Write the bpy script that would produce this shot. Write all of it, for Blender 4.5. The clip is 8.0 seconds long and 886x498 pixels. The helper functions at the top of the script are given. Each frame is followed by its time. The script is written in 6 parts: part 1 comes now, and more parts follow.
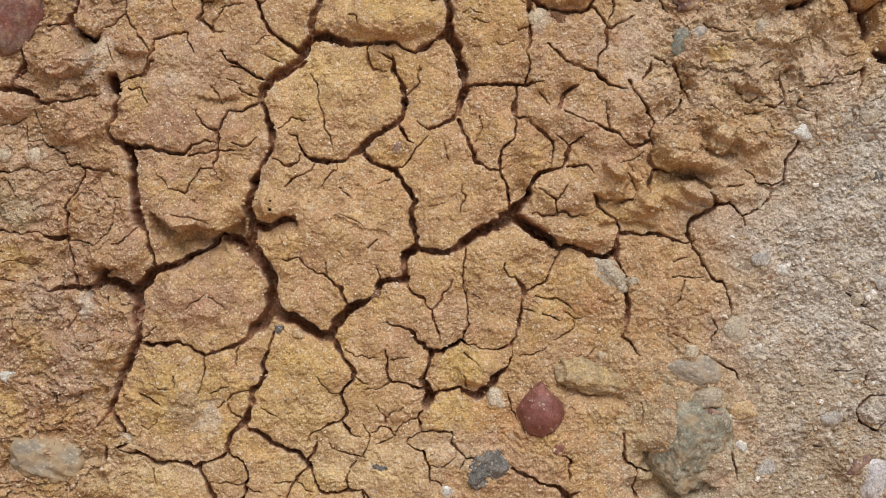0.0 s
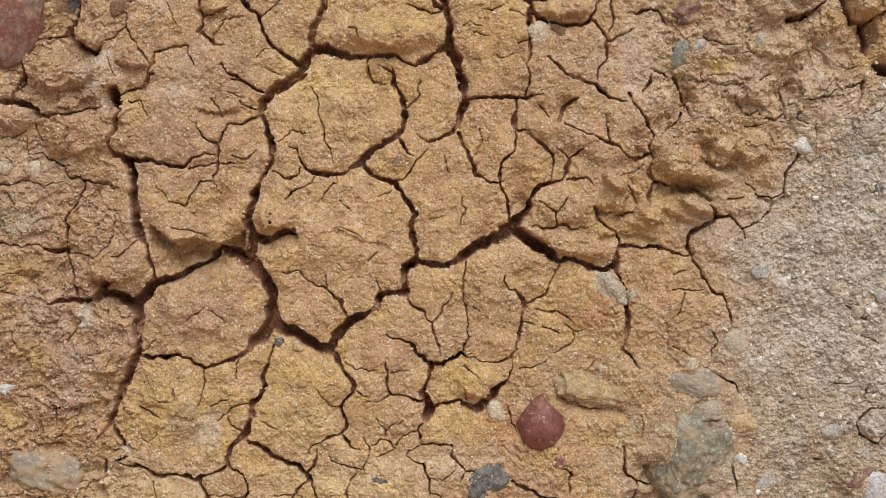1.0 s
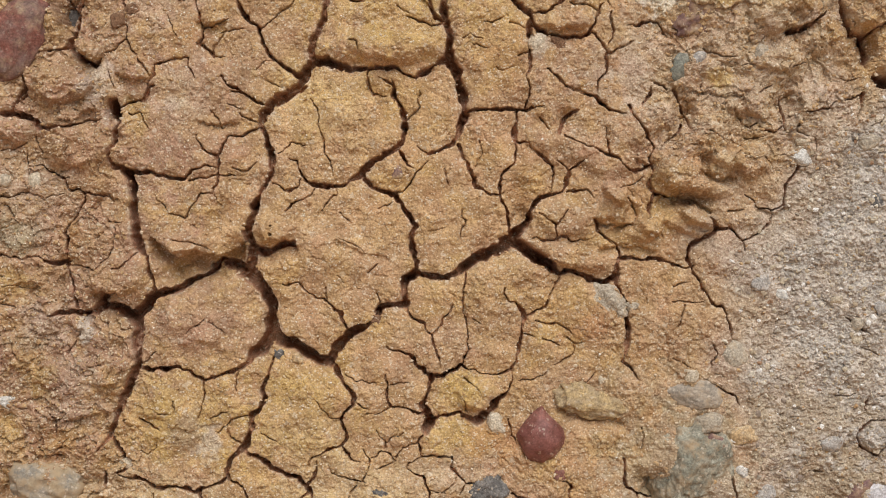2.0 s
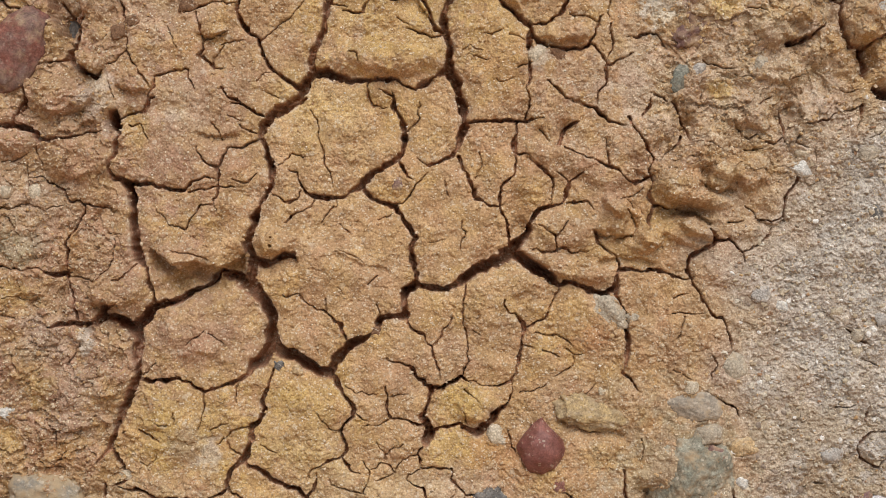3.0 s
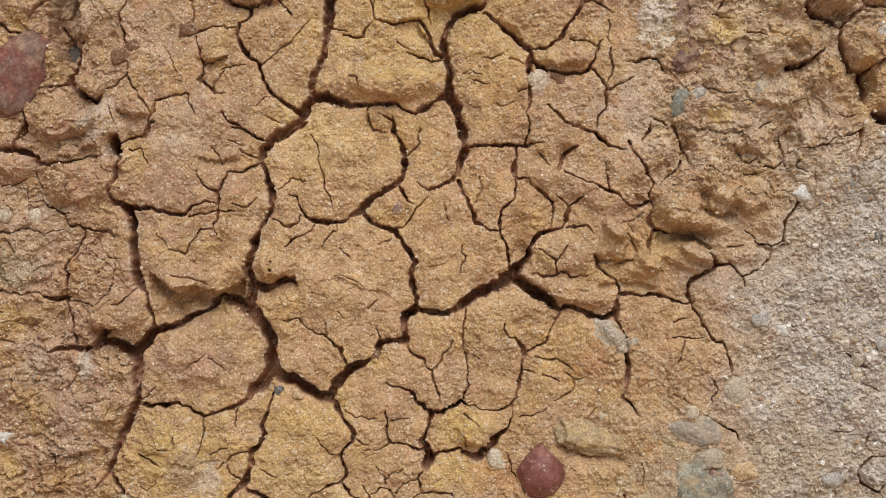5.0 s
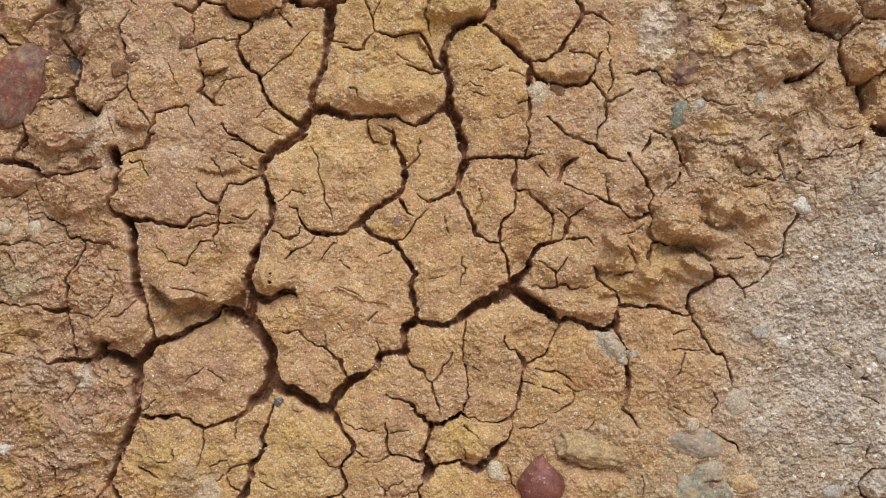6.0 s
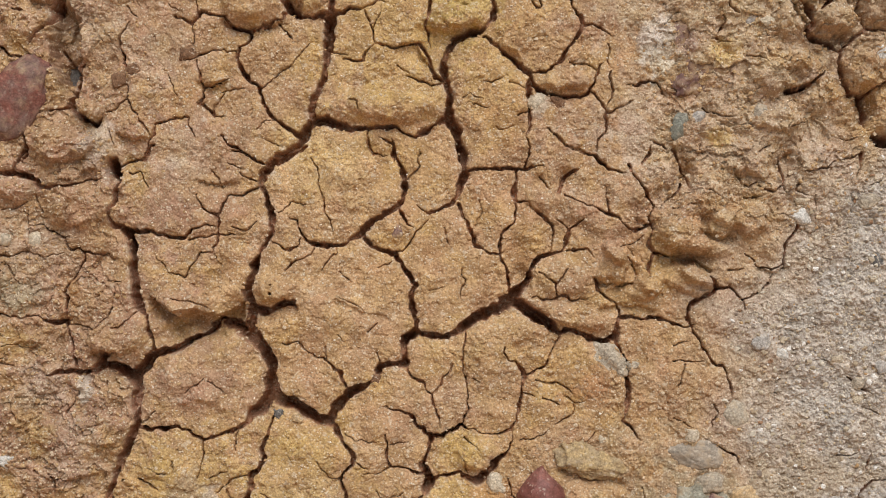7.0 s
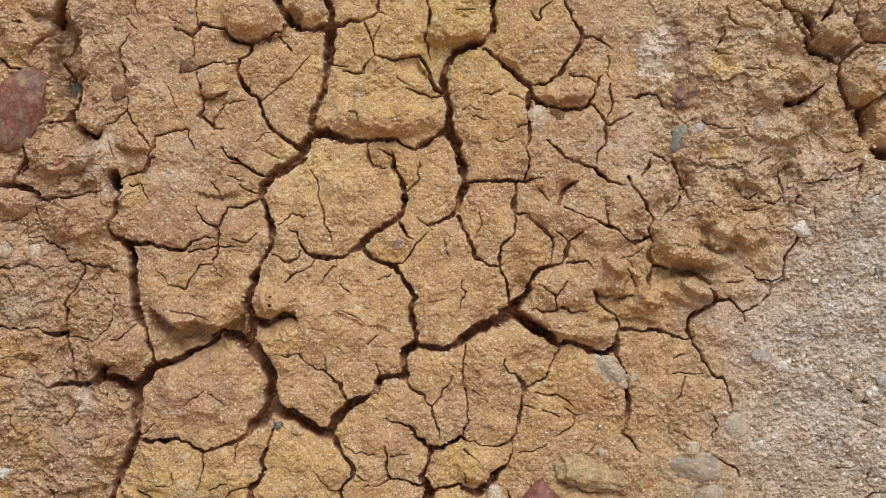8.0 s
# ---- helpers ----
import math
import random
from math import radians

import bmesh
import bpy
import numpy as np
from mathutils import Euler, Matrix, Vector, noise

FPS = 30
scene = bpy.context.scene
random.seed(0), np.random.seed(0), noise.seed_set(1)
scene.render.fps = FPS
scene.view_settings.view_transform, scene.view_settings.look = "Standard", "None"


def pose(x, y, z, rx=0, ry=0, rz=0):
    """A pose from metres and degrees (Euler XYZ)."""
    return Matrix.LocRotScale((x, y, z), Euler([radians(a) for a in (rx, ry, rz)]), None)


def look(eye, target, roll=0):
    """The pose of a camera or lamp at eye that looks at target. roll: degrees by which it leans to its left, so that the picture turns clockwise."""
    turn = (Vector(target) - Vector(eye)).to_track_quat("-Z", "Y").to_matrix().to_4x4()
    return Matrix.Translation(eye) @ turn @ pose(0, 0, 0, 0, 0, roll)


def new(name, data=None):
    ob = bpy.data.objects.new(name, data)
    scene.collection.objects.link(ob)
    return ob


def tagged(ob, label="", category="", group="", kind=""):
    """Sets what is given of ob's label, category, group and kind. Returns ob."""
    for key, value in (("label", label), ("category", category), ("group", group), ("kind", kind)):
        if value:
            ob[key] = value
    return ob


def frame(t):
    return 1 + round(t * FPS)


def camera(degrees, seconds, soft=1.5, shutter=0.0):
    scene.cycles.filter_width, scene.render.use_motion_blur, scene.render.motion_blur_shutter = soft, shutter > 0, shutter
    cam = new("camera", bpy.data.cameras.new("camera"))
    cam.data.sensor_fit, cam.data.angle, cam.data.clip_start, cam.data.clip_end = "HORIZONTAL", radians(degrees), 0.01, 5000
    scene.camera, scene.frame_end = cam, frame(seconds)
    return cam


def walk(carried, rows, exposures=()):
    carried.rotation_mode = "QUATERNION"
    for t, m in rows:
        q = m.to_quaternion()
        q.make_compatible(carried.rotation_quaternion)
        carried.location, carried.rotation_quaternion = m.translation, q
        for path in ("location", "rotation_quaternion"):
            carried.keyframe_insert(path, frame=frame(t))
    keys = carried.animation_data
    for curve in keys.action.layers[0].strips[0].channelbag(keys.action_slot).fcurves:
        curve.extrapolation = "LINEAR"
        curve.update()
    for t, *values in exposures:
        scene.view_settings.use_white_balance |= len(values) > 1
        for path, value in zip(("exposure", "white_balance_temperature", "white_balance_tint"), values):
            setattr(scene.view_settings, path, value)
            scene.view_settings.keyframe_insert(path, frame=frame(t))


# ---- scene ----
# ---- camera: stands still before the bank and tilts slowly upwards ----
SLOPE = 15.0      # degrees by which the bank leans back
REACH = 1.6       # metres from the lens to the bank
MIDDLE = 1.1      # height of the middle of the view
BANK = pose(0, 0, MIDDLE, 90 - SLOPE)
EYE = BANK @ Vector((0, 0, REACH))
cam = camera(27.53, 8.0, soft=0.93)
TILTS = [
    (0.0, -16.534, 0.003),
    (0.5, -16.330, 0.003),
    (1.0, -16.129, 0.003),
    (1.5, -15.934, 0.004),
    (3.0, -15.385, 0.002),
    (3.5, -15.191, -0.001),
    (4.0, -15.000, 0.000),
    (4.5, -14.809, -0.000),
    (5.0, -14.615, 0.001),
    (6.5, -14.053, -0.001),
    (7.0, -13.876, -0.000),
    (7.5, -13.686, -0.005),
    (8.0, -13.489, -0.005),
]
walk(cam, [(t, pose(EYE.x, EYE.y, EYE.z, 90 + tilt, 0, yaw)) for t, tilt, yaw in TILTS])

# ---- light: a bright overcast sky ----
world = bpy.data.worlds.new("sky")
scene.world = world
world.use_nodes = True
wn = world.node_tree
back = wn.nodes["Background"]
sky = wn.nodes.new("ShaderNodeTexSky")
sky.sky_type, sky.sun_disc = "NISHITA", False
sky.sun_elevation, sky.sun_rotation = radians(58), radians(162)
haze = wn.nodes.new("ShaderNodeHueSaturation")
haze.inputs["Saturation"].default_value = 0.25
wn.links.new(sky.outputs[0], haze.inputs["Color"])
wn.links.new(haze.outputs[0], back.inputs["Color"])
back.inputs["Strength"].default_value = 0.078

sun = new("sun", bpy.data.lights.new("sun", "SUN"))
sun.data.energy, sun.data.angle, sun.data.color = 2.93, radians(46), (1.0, 0.98, 0.96)
sun.matrix_world = look((0.9, -2.8, 5.8), (0, 0, MIDDLE))


# ---- noise on arrays ----
def hashed(i, j, seed):
    n = (i.astype(np.int64) * 374761393 + j.astype(np.int64) * 668265263 + seed * 982451653) & 0xFFFFFFFF
    n = ((n ^ (n >> 13)) * 1274126177) & 0xFFFFFFFF
    n = ((n ^ (n >> 16)) * 2246822519) & 0xFFFFFFFF
    return (n ^ (n >> 15)) / 4294967295.0


def lattice(i, j, pad):
    """The whole-number grid under the cells i, j, and their indices into it; no grid where it would be huge."""
    i0, j0 = int(i.min()) - pad, int(j.min()) - pad
    ni, nj = int(i.max()) + pad + 2 - i0, int(j.max()) + pad + 2 - j0
    if ni * nj > 4000000:
        return None
    gi, gj = np.meshgrid(np.arange(ni) + i0, np.arange(nj) + j0)
    return gi, gj, (j - j0).astype(np.int64) * ni + (i - i0).astype(np.int64), ni


def ripple(x, y, size, seed):
    """Smooth noise from -1 to 1, in lumps of about that size."""
    x, y = x / size, y / size
    i, j = np.floor(x), np.floor(y)
    fx, fy = x - i, y - j
    grid = lattice(i, j, 0)
    if grid:
        gi, gj, at, ni = grid
        turn = hashed(gi, gj, seed).ravel() * 6.2831853
        tx, ty = np.cos(turn), np.sin(turn)
    total = 0.0
    for a in (0, 1):
        for b in (0, 1):
            if grid:
                k = at + (b * ni + a)
                gx, gy = tx[k], ty[k]
            else:
                turn = hashed(i + a, j + b, seed) * 6.2831853
                gx, gy = np.cos(turn), np.sin(turn)
            dx, dy = fx - a, fy - b
            ax, ay = 1 - np.abs(dx), 1 - np.abs(dy)
            total = total + ax * ax * (3 - 2 * ax) * ay * ay * (3 - 2 * ay) * (gx * dx + gy * dy)
    return np.clip(total * 1.6, -1, 1)


def kinks(x, y, size, seed):
    """Angular noise from -1 to 1: straight between the points of a lattice."""
    x, y = x / size, y / size
    i, j = np.floor(x), np.floor(y)
    gi, gj, at, ni = lattice(i, j, 1)
    draw = hashed(gi, gj, seed).ravel() * 2 - 1
    fx, fy = x - i, y - j
    return (draw[at] * (1 - fx) + draw[at + 1] * fx) * (1 - fy) + (draw[at + ni] * (1 - fx) + draw[at + ni + 1] * fx) * fy


def cells(x, y, size, seed):
    """Distance to the nearest of scattered points, in cell sizes, and that point's random number."""
    x, y = x / size, y / size
    i, j = np.floor(x), np.floor(y)
    gi, gj, at, ni = lattice(i, j, 1)
    px = (gi + 0.15 + 0.7 * hashed(gi, gj, seed)).ravel()
    py = (gj + 0.15 + 0.7 * hashed(gi, gj, seed + 1)).ravel()
    draw = hashed(gi, gj, seed + 2).ravel()
    best, who = np.full(x.shape, 99.0), np.zeros(x.shape, np.int64)
    for a in (-1, 0, 1):
        for b in (-1, 0, 1):
            k = at + (b * ni + a)
            d = (x - px[k]) ** 2 + (y - py[k]) ** 2
            near = d < best
            best = np.where(near, d, best)
            who = np.where(near, k, who)
    return np.sqrt(best), draw[who]


def smooth(a, b, x):
    s = np.clip((x - a) / (b - a), 0, 1)
    return s * s * (3 - 2 * s)


# ---- materials ----
def material(name):
    m = bpy.data.materials.new(name)
    m.use_nodes = True
    t = m.node_tree
    return m, t, t.nodes["Principled BSDF"]


def node(t, kind, links=(), **values):
    n = t.nodes.new("ShaderNode" + kind)
    for socket, source in links:
        t.links.new(source, n.inputs[socket])
    for key, value in values.items():
        n.inputs[key.replace("_", " ")].default_value = value
    return n


def mixed(t, factor, a, b, blend="MIX"):
    """A colour mix; factor, a and b are sockets or values."""
    n = t.nodes.new("ShaderNodeMix")
    n.data_type, n.blend_type = "RGBA", blend
    for k, v in ((0, factor), (6, a), (7, b)):
        if isinstance(v, bpy.types.NodeSocket):
            t.links.new(v, n.inputs[k])
        else:
            n.inputs[k].default_value = v
    return n.outputs[2]


def ramp(t, source, low, high):
    n = t.nodes.new("ShaderNodeMapRange")
    n.interpolation_type = "SMOOTHSTEP"
    n.inputs[1].default_value, n.inputs[2].default_value = low, high
    t.links.new(source, n.inputs[0])
    return n.outputs[0]


def soil_material():
    m, t, p = material("dry_clay")
    place = t.nodes.new("ShaderNodeTexCoord").outputs["Object"]
    tint = t.nodes.new("ShaderNodeAttribute")
    tint.attribute_name = "soil"
    broad = node(t, "TexNoise", [("Vector", place)], Scale=60.0, Detail=5.0, Roughness=0.65)
    fine = node(t, "TexNoise", [("Vector", place)], Scale=560.0, Detail=6.0, Roughness=0.8)
    grain = node(t, "TexVoronoi", [("Vector", place)], Scale=760.0)
    coarse = node(t, "TexVoronoi", [("Vector", place)], Scale=260.0)
    c = mixed(t, ramp(t, broad.outputs[0], 0.3, 0.7), (0.80, 0.78, 0.76, 1), (1.16, 1.17, 1.18, 1))
    c = mixed(t, 1.0, tint.outputs["Color"], c, "MULTIPLY")
    f = mixed(t, ramp(t, fine.outputs[0], 0.28, 0.72), (0.62, 0.58, 0.54, 1), (1.36, 1.38, 1.40, 1))
    c = mixed(t, 1.0, c, f, "MULTIPLY")
    g = node(t, "SeparateColor", [("Color", grain.outputs["Color"])])
    pale = ramp(t, g.outputs[0], 0.86, 0.95)
    dark = ramp(t, g.outputs[1], 0.88, 0.95)
    k = node(t, "SeparateColor", [("Color", coarse.outputs["Color"])])
    pale2 = ramp(t, k.outputs[0], 0.95, 0.99)
    half = t.nodes.new("ShaderNodeMath")
    half.operation = "MULTIPLY"
    half.inputs[1].default_value = 0.58
    t.links.new(pale, half.inputs[0])
    c = mixed(t, half.outputs[0], c, (0.70, 0.60, 0.45, 1))
    half2 = t.nodes.new("ShaderNodeMath")
    half2.operation = "MULTIPLY"
    half2.inputs[1].default_value = 0.35
    t.links.new(dark, half2.inputs[0])
    c = mixed(t, half2.outputs[0], c, (0.20, 0.11, 0.05, 1))
    half3 = t.nodes.new("ShaderNodeMath")
    half3.operation = "MULTIPLY"
    half3.inputs[1].default_value = 0.3
    t.links.new(pale2, half3.inputs[0])
    c = mixed(t, half3.outputs[0], c, (0.70, 0.62, 0.50, 1))
    t.links.new(c, p.inputs["Base Color"])
    p.inputs["Roughness"].default_value = 0.95
    p.inputs["Specular IOR Level"].default_value = 0.15
    b1 = node(t, "Bump", [("Height", fine.outputs[0])], Strength=0.7, Distance=0.0007)
    b2 = node(t, "Bump", [("Height", grain.outputs["Distance"]), ("Normal", b1.outputs[0])], Strength=0.6, Distance=-0.0004)
    t.links.new(b2.outputs[0], p.inputs["Normal"])
    return m


def stone_material(name, first, second, dust=0.4, gloss=0.75, scale=90.0, specks=0.5):
    """Two mottled stone colours with dust of the bank's clay lying in patches."""
    m, t, p = material(name)
    place = t.nodes.new("ShaderNodeTexCoord").outputs["Object"]
    a = node(t, "TexNoise", [("Vector", place)], Scale=scale, Detail=6.0, Roughness=0.65)
    b = node(t, "TexNoise", [("Vector", place)], Scale=scale * 3.1, Detail=5.0, Roughness=0.7)
    g = node(t, "TexVoronoi", [("Vector", place)], Scale=520.0)
    c = mixed(t, ramp(t, a.outputs[0], 0.36, 0.64), (*first, 1), (*second, 1))
    v = mixed(t, ramp(t, b.outputs[0], 0.3, 0.7), (0.75, 0.74, 0.73, 1), (1.2, 1.2, 1.2, 1))
    c = mixed(t, 1.0, c, v, "MULTIPLY")
    e = node(t, "TexNoise", [("Vector", place)], Scale=scale * 1.4, Detail=9.0, Roughness=0.75)
    f = node(t, "TexNoise", [("Vector", place)], Scale=560.0, Detail=6.0, Roughness=0.8)
    c = mixed(t, 1.0, c, mixed(t, ramp(t, f.outputs[0], 0.28, 0.72), (0.62, 0.60, 0.58, 1), (1.34, 1.36, 1.38, 1)), "MULTIPLY")
    d = ramp(t, e.outputs[0], 0.72 - 0.45 * dust, 1.0 - 0.45 * dust)
    c = mixed(t, d, c, (0.40, 0.29, 0.175, 1))
    s = node(t, "SeparateColor", [("Color", g.outputs["Color"])])
    speck = t.nodes.new("ShaderNodeMath")
    speck.operation = "MULTIPLY"
    speck.inputs[1].default_value = specks
    t.links.new(ramp(t, s.outputs[0], 0.93, 0.98), speck.inputs[0])
    c = mixed(t, speck.outputs[0], c, (0.62, 0.53, 0.42, 1))
    t.links.new(c, p.inputs["Base Color"])
    p.inputs["Roughness"].default_value = gloss
    p.inputs["Specular IOR Level"].default_value = 0.3
    bump = node(t, "Bump", [("Height", b.outputs[0])], Strength=0.7, Distance=0.0008)
    bump2 = node(t, "Bump", [("Height", f.outputs[0]), ("Normal", bump.outputs[0])], Strength=0.7, Distance=0.0006)
    t.links.new(bump2.outputs[0], p.inputs["Normal"])
    return m


def grit_material(name, stops):
    m, t, p = material(name)
    info = t.nodes.new("ShaderNodeNewGeometry")
    r = t.nodes.new("ShaderNodeValToRGB")
    r.color_ramp.interpolation = "CONSTANT"
    while len(r.color_ramp.elements) < len(stops):
        r.color_ramp.elements.new(0.5)
    for e, (at, colour) in zip(r.color_ramp.elements, stops):
        e.position, e.color = at, (*colour, 1)
    t.links.new(info.outputs["Random Per Island"], r.inputs[0])
    place = t.nodes.new("ShaderNodeTexCoord").outputs["Object"]
    a = node(t, "TexNoise", [("Vector", place)], Scale=500.0, Detail=4.0)
    v = mixed(t, ramp(t, a.outputs[0], 0.3, 0.7), (0.7, 0.68, 0.66, 1), (1.2, 1.2, 1.2, 1))
    t.links.new(mixed(t, 1.0, r.outputs[0], v, "MULTIPLY"), p.inputs["Base Color"])
    p.inputs["Roughness"].default_value = 0.9
    p.inputs["Specular IOR Level"].default_value = 0.2
    return m


SOIL = soil_material()
GRIT = grit_material("grit", [(0.0, (0.41, 0.33, 0.23)), (0.3, (0.49, 0.41, 0.30)), (0.55, (0.36, 0.31, 0.245)), (0.66, (0.60, 0.54, 0.44)), (0.8, (0.30, 0.24, 0.19)), (0.87, (0.33, 0.20, 0.12)), (0.92, (0.76, 0.73, 0.68))])
CRUMB = grit_material("clay_crumb", [(0.0, (0.45, 0.29, 0.15)), (0.4, (0.50, 0.34, 0.18)), (0.6, (0.40, 0.26, 0.15)), (0.75, (0.60, 0.48, 0.34))])
SAND = grit_material("sand", [(0.0, (0.62, 0.50, 0.34)), (0.4, (0.70, 0.61, 0.47)), (0.72, (0.48, 0.33, 0.17)), (0.86, (0.76, 0.70, 0.60))])

# ---- the face of the bank, in millimetres: u to the right, v up the slope, height outwards ----
STEP, HALF_U, HALF_V = 0.62, 404.0, 274.0
us, vs = np.arange(-HALF_U, HALF_U + 0.1, STEP), np.arange(-HALF_V, HALF_V + 0.1, STEP)
NU, NV = len(us), len(vs)
U, V = np.meshgrid(us, vs)
WU = U + 1.3 * ripple(U, V, 10, 3) + 1.4 * ripple(U, V, 4.4, 4) + 0.75 * ripple(U, V, 2.0, 8)
WV = V + 1.3 * ripple(U, V, 10, 5) + 1.4 * ripple(U, V, 4.4, 6) + 0.75 * ripple(U, V, 2.0, 9)
# the cracks wander less than the grain of the clay
CU = U + 0.7 * ripple(U, V, 10, 3) + 1.4 * kinks(U, V, 5.5, 4) + 0.7 * kinks(U, V, 2.7, 8)
CV = V + 0.7 * ripple(U, V, 10, 5) + 1.4 * kinks(U, V, 5.5, 6) + 0.7 * kinks(U, V, 2.7, 9)
SHIFT_U, SHIFT_V = np.zeros(U.shape), np.zeros(U.shape)     # brings grid points onto the cracks' edges
SHIFT = np.full(U.shape, 0.5 * STEP)
GAP = np.full(U.shape, 60.0)        # distance from the nearest crack's edge
DROP = np.zeros(U.shape)            # how far the cracks cut in
LIP = np.zeros(U.shape)             # how far the edges of the clods are worn down
MAIN = np.full(U.shape, 60.0)       # distance from the edge of the nearest open crack
WALL = np.zeros(U.shape, bool)      # the middle lines of the cracks
ROUGH = np.clip(0.88 + 0.38 * ripple(U, V, 14, 7) + 0.22 * ripple(U, V, 5, 2), 0.55, 1.35)
FILL = np.clip(0.85 + 0.4 * ripple(U, V, 24, 10), 0.5, 1.1)      # how open the cracks are


def crack(*line):
    """A crack along (u, v, width) points."""
    (a0, b0, _), (a1, b1, _) = line[-2:]
    stretch = 5.0 / math.hypot(a1 - a0, b1 - b0)
    tail = (a1 + (a1 - a0) * stretch, b1 + (b1 - b0) * stretch, 0.0)
    for (u0, v0, w0), (u1, v1, w1) in zip(line, (*line[1:], tail)):
        pad = 20 + max(w0, w1)
        i0, i1 = np.searchsorted(us, (min(u0, u1) - pad, max(u0, u1) + pad))
        j0, j1 = np.searchsorted(vs, (min(v0, v1) - pad, max(v0, v1) + pad))
        if i1 <= i0 or j1 <= j0:
            continue
        a = np.s_[j0:j1, i0:i1]
        du, dv = u1 - u0, v1 - v0
        s = np.clip(((CU[a] - u0) * du + (CV[a] - v0) * dv) / (du * du + dv * dv + 1e-9), 0, 1)
        to_u, to_v = u0 + s * du - CU[a], v0 + s * dv - CV[a]
        d = np.hypot(to_u, to_v)
        w = w0 + s * (w1 - w0)
        w = w * (1 + (ROUGH[a] - 1) * np.clip(4 / np.maximum(w, 0.1), 0.25, 1))
        half = 0.5 * w
        edge = half * (1 + 0.3 * smooth(0.8, 3.5, w) + 0.12 * smooth(4, 6, w) - 0.4 * smooth(7, 13, w)) + 0.25
        depth = np.minimum(3.5 + 2.7 * w + 0.32 * w * w, 41) * (1 + (FILL[a] - 1) * np.clip(3.5 / np.maximum(w, 0.1), 0.15, 1)) * smooth(0.0, 0.7, w)
        # hair cracks draw the nearest points to their middle, wider ones to their edge
        fine = w < 1.5
        off = np.where(fine, d, d - edge)
        near = np.abs(off) < 0.5 * STEP
        closer = np.abs(off) < SHIFT[a]
        SHIFT[a] = np.where(closer, np.abs(off), SHIFT[a])
        SHIFT_U[a] = np.where(closer, to_u / np.maximum(d, 1e-6) * off, SHIFT_U[a])
        SHIFT_V[a] = np.where(closer, to_v / np.maximum(d, 1e-6) * off, SHIFT_V[a])
        x = np.where(near, np.where(fine, 0.0, 1.0), d / edge)
        inner = np.clip((1 - x) / 0.72, 0, 1)
        DROP[a] = np.maximum(DROP[a], depth * np.where(fine, 0.75, 1.0) * inner * (2 - inner))
        g = np.maximum(d - edge, 0)
        LIP[a] = np.maximum(LIP[a], np.minimum(0.08 + 0.075 * w * w, 2.4) * np.exp(-g / (0.5 + 0.42 * np.minimum(w, 6))))
        GAP[a] = np.minimum(GAP[a], d - half)
        MAIN[a] = np.minimum(MAIN[a], np.where(w > 0.75, d - half, 60.0))
        WALL[a] |= d < np.maximum(0.8 * half, 1.5)


crack((-147.6, 266.2, 7), (-142.5, 256.1, 7), (-136.5, 246, 6), (-127.5, 239.5, 5), (-114.4, 238, 4), (-103.4, 241.5, 5))
crack((-104.9, 266.2, 4.5), (-98.4, 252.6, 5), (-99.9, 238.5, 7), (-101.3, 225.9, 7.5), (-101.3, 213.3, 7), (-103.3, 203.2, 6), (-105.3, 188.1, 5), (-109.3, 173.1, 5), (-114.3, 163, 4.5), (-118.3, 155.5, 5), (-116.2, 149, 5), (-114.2, 144.9, 5))
crack((-193.7, 238, 2.5), (-187.6, 230.9, 3), (-180.1, 227.4, 3.5), (-172.6, 225.9, 4), (-162.6, 227.9, 4), (-152.5, 232.4, 3.5), (-145, 237, 2.5), (-136.5, 243.5, 3))
crack((-171.6, 225.4, 3), (-172.6, 215.8, 3), (-180.1, 210.8, 2.5), (-182.5, 200.7, 3), (-177.5, 188.1, 3), (-172.5, 182.1, 3), (-162.4, 174.1, 3), (-160.9, 163, 3), (-154.8, 153, 3), (-147.3, 144.4, 3), (-137.3, 137.9, 3.5), (-129.7, 131.9, 4.5), (-123.2, 131.9, 5))
crack((-161.4, 174.1, 1.5), (-154.9, 179.1, 1.5), (-147.4, 185.6, 1), (-142.4, 190.7, 1), (-132.4, 195.7, 1), (-127.4, 205.7, 0.75), (-119.9, 213.3, 0.75))
crack((-118.2, 140.4, 6), (-112.2, 145.4, 7), (-102.2, 145.4, 7), (-92.2, 140.9, 6), (-79.7, 137.9, 5), (-67.1, 138.9, 4.5), (-52.1, 139.9, 4), (-42.1, 139.9, 3), (-36.1, 134.9, 3), (-24.5, 131.4, 4), (-16, 136.9, 3.5), (-7, 142.9, 3.5), (5.5, 148, 5))
crack((-118.2, 142.9, 6), (-122.2, 131.9, 6), (-127.2, 125.4, 5), (-137.2, 117.8, 4.5), (-147.2, 113.8, 5))
crack((46.2, 266.2, 5), (44.7, 253.6, 5), (46.2, 244.5, 4.5), (43.2, 235.9, 4.5), (37.1, 228.4, 4), (30.6, 224.4, 5.5), (20.6, 222.4, 7), (10.5, 215.8, 5.5), (3, 205.7, 4.5), (0.5, 193.2, 4.5), (3, 180.6, 5.5), (5.5, 170.6, 5.5), (5.5, 160.5, 6.5), (5.5, 150.5, 6.5), (8, 142.9, 7), (12, 135.4, 7), (15, 125.4, 6.5), (17, 114.3, 6))
crack((-13.6, 266.2, 2), (-11, 251.1, 2.5), (-13, 238.5, 3), (-15.6, 228.4, 2.5), (-13, 218.3, 2), (-12, 213.3, 1.5))
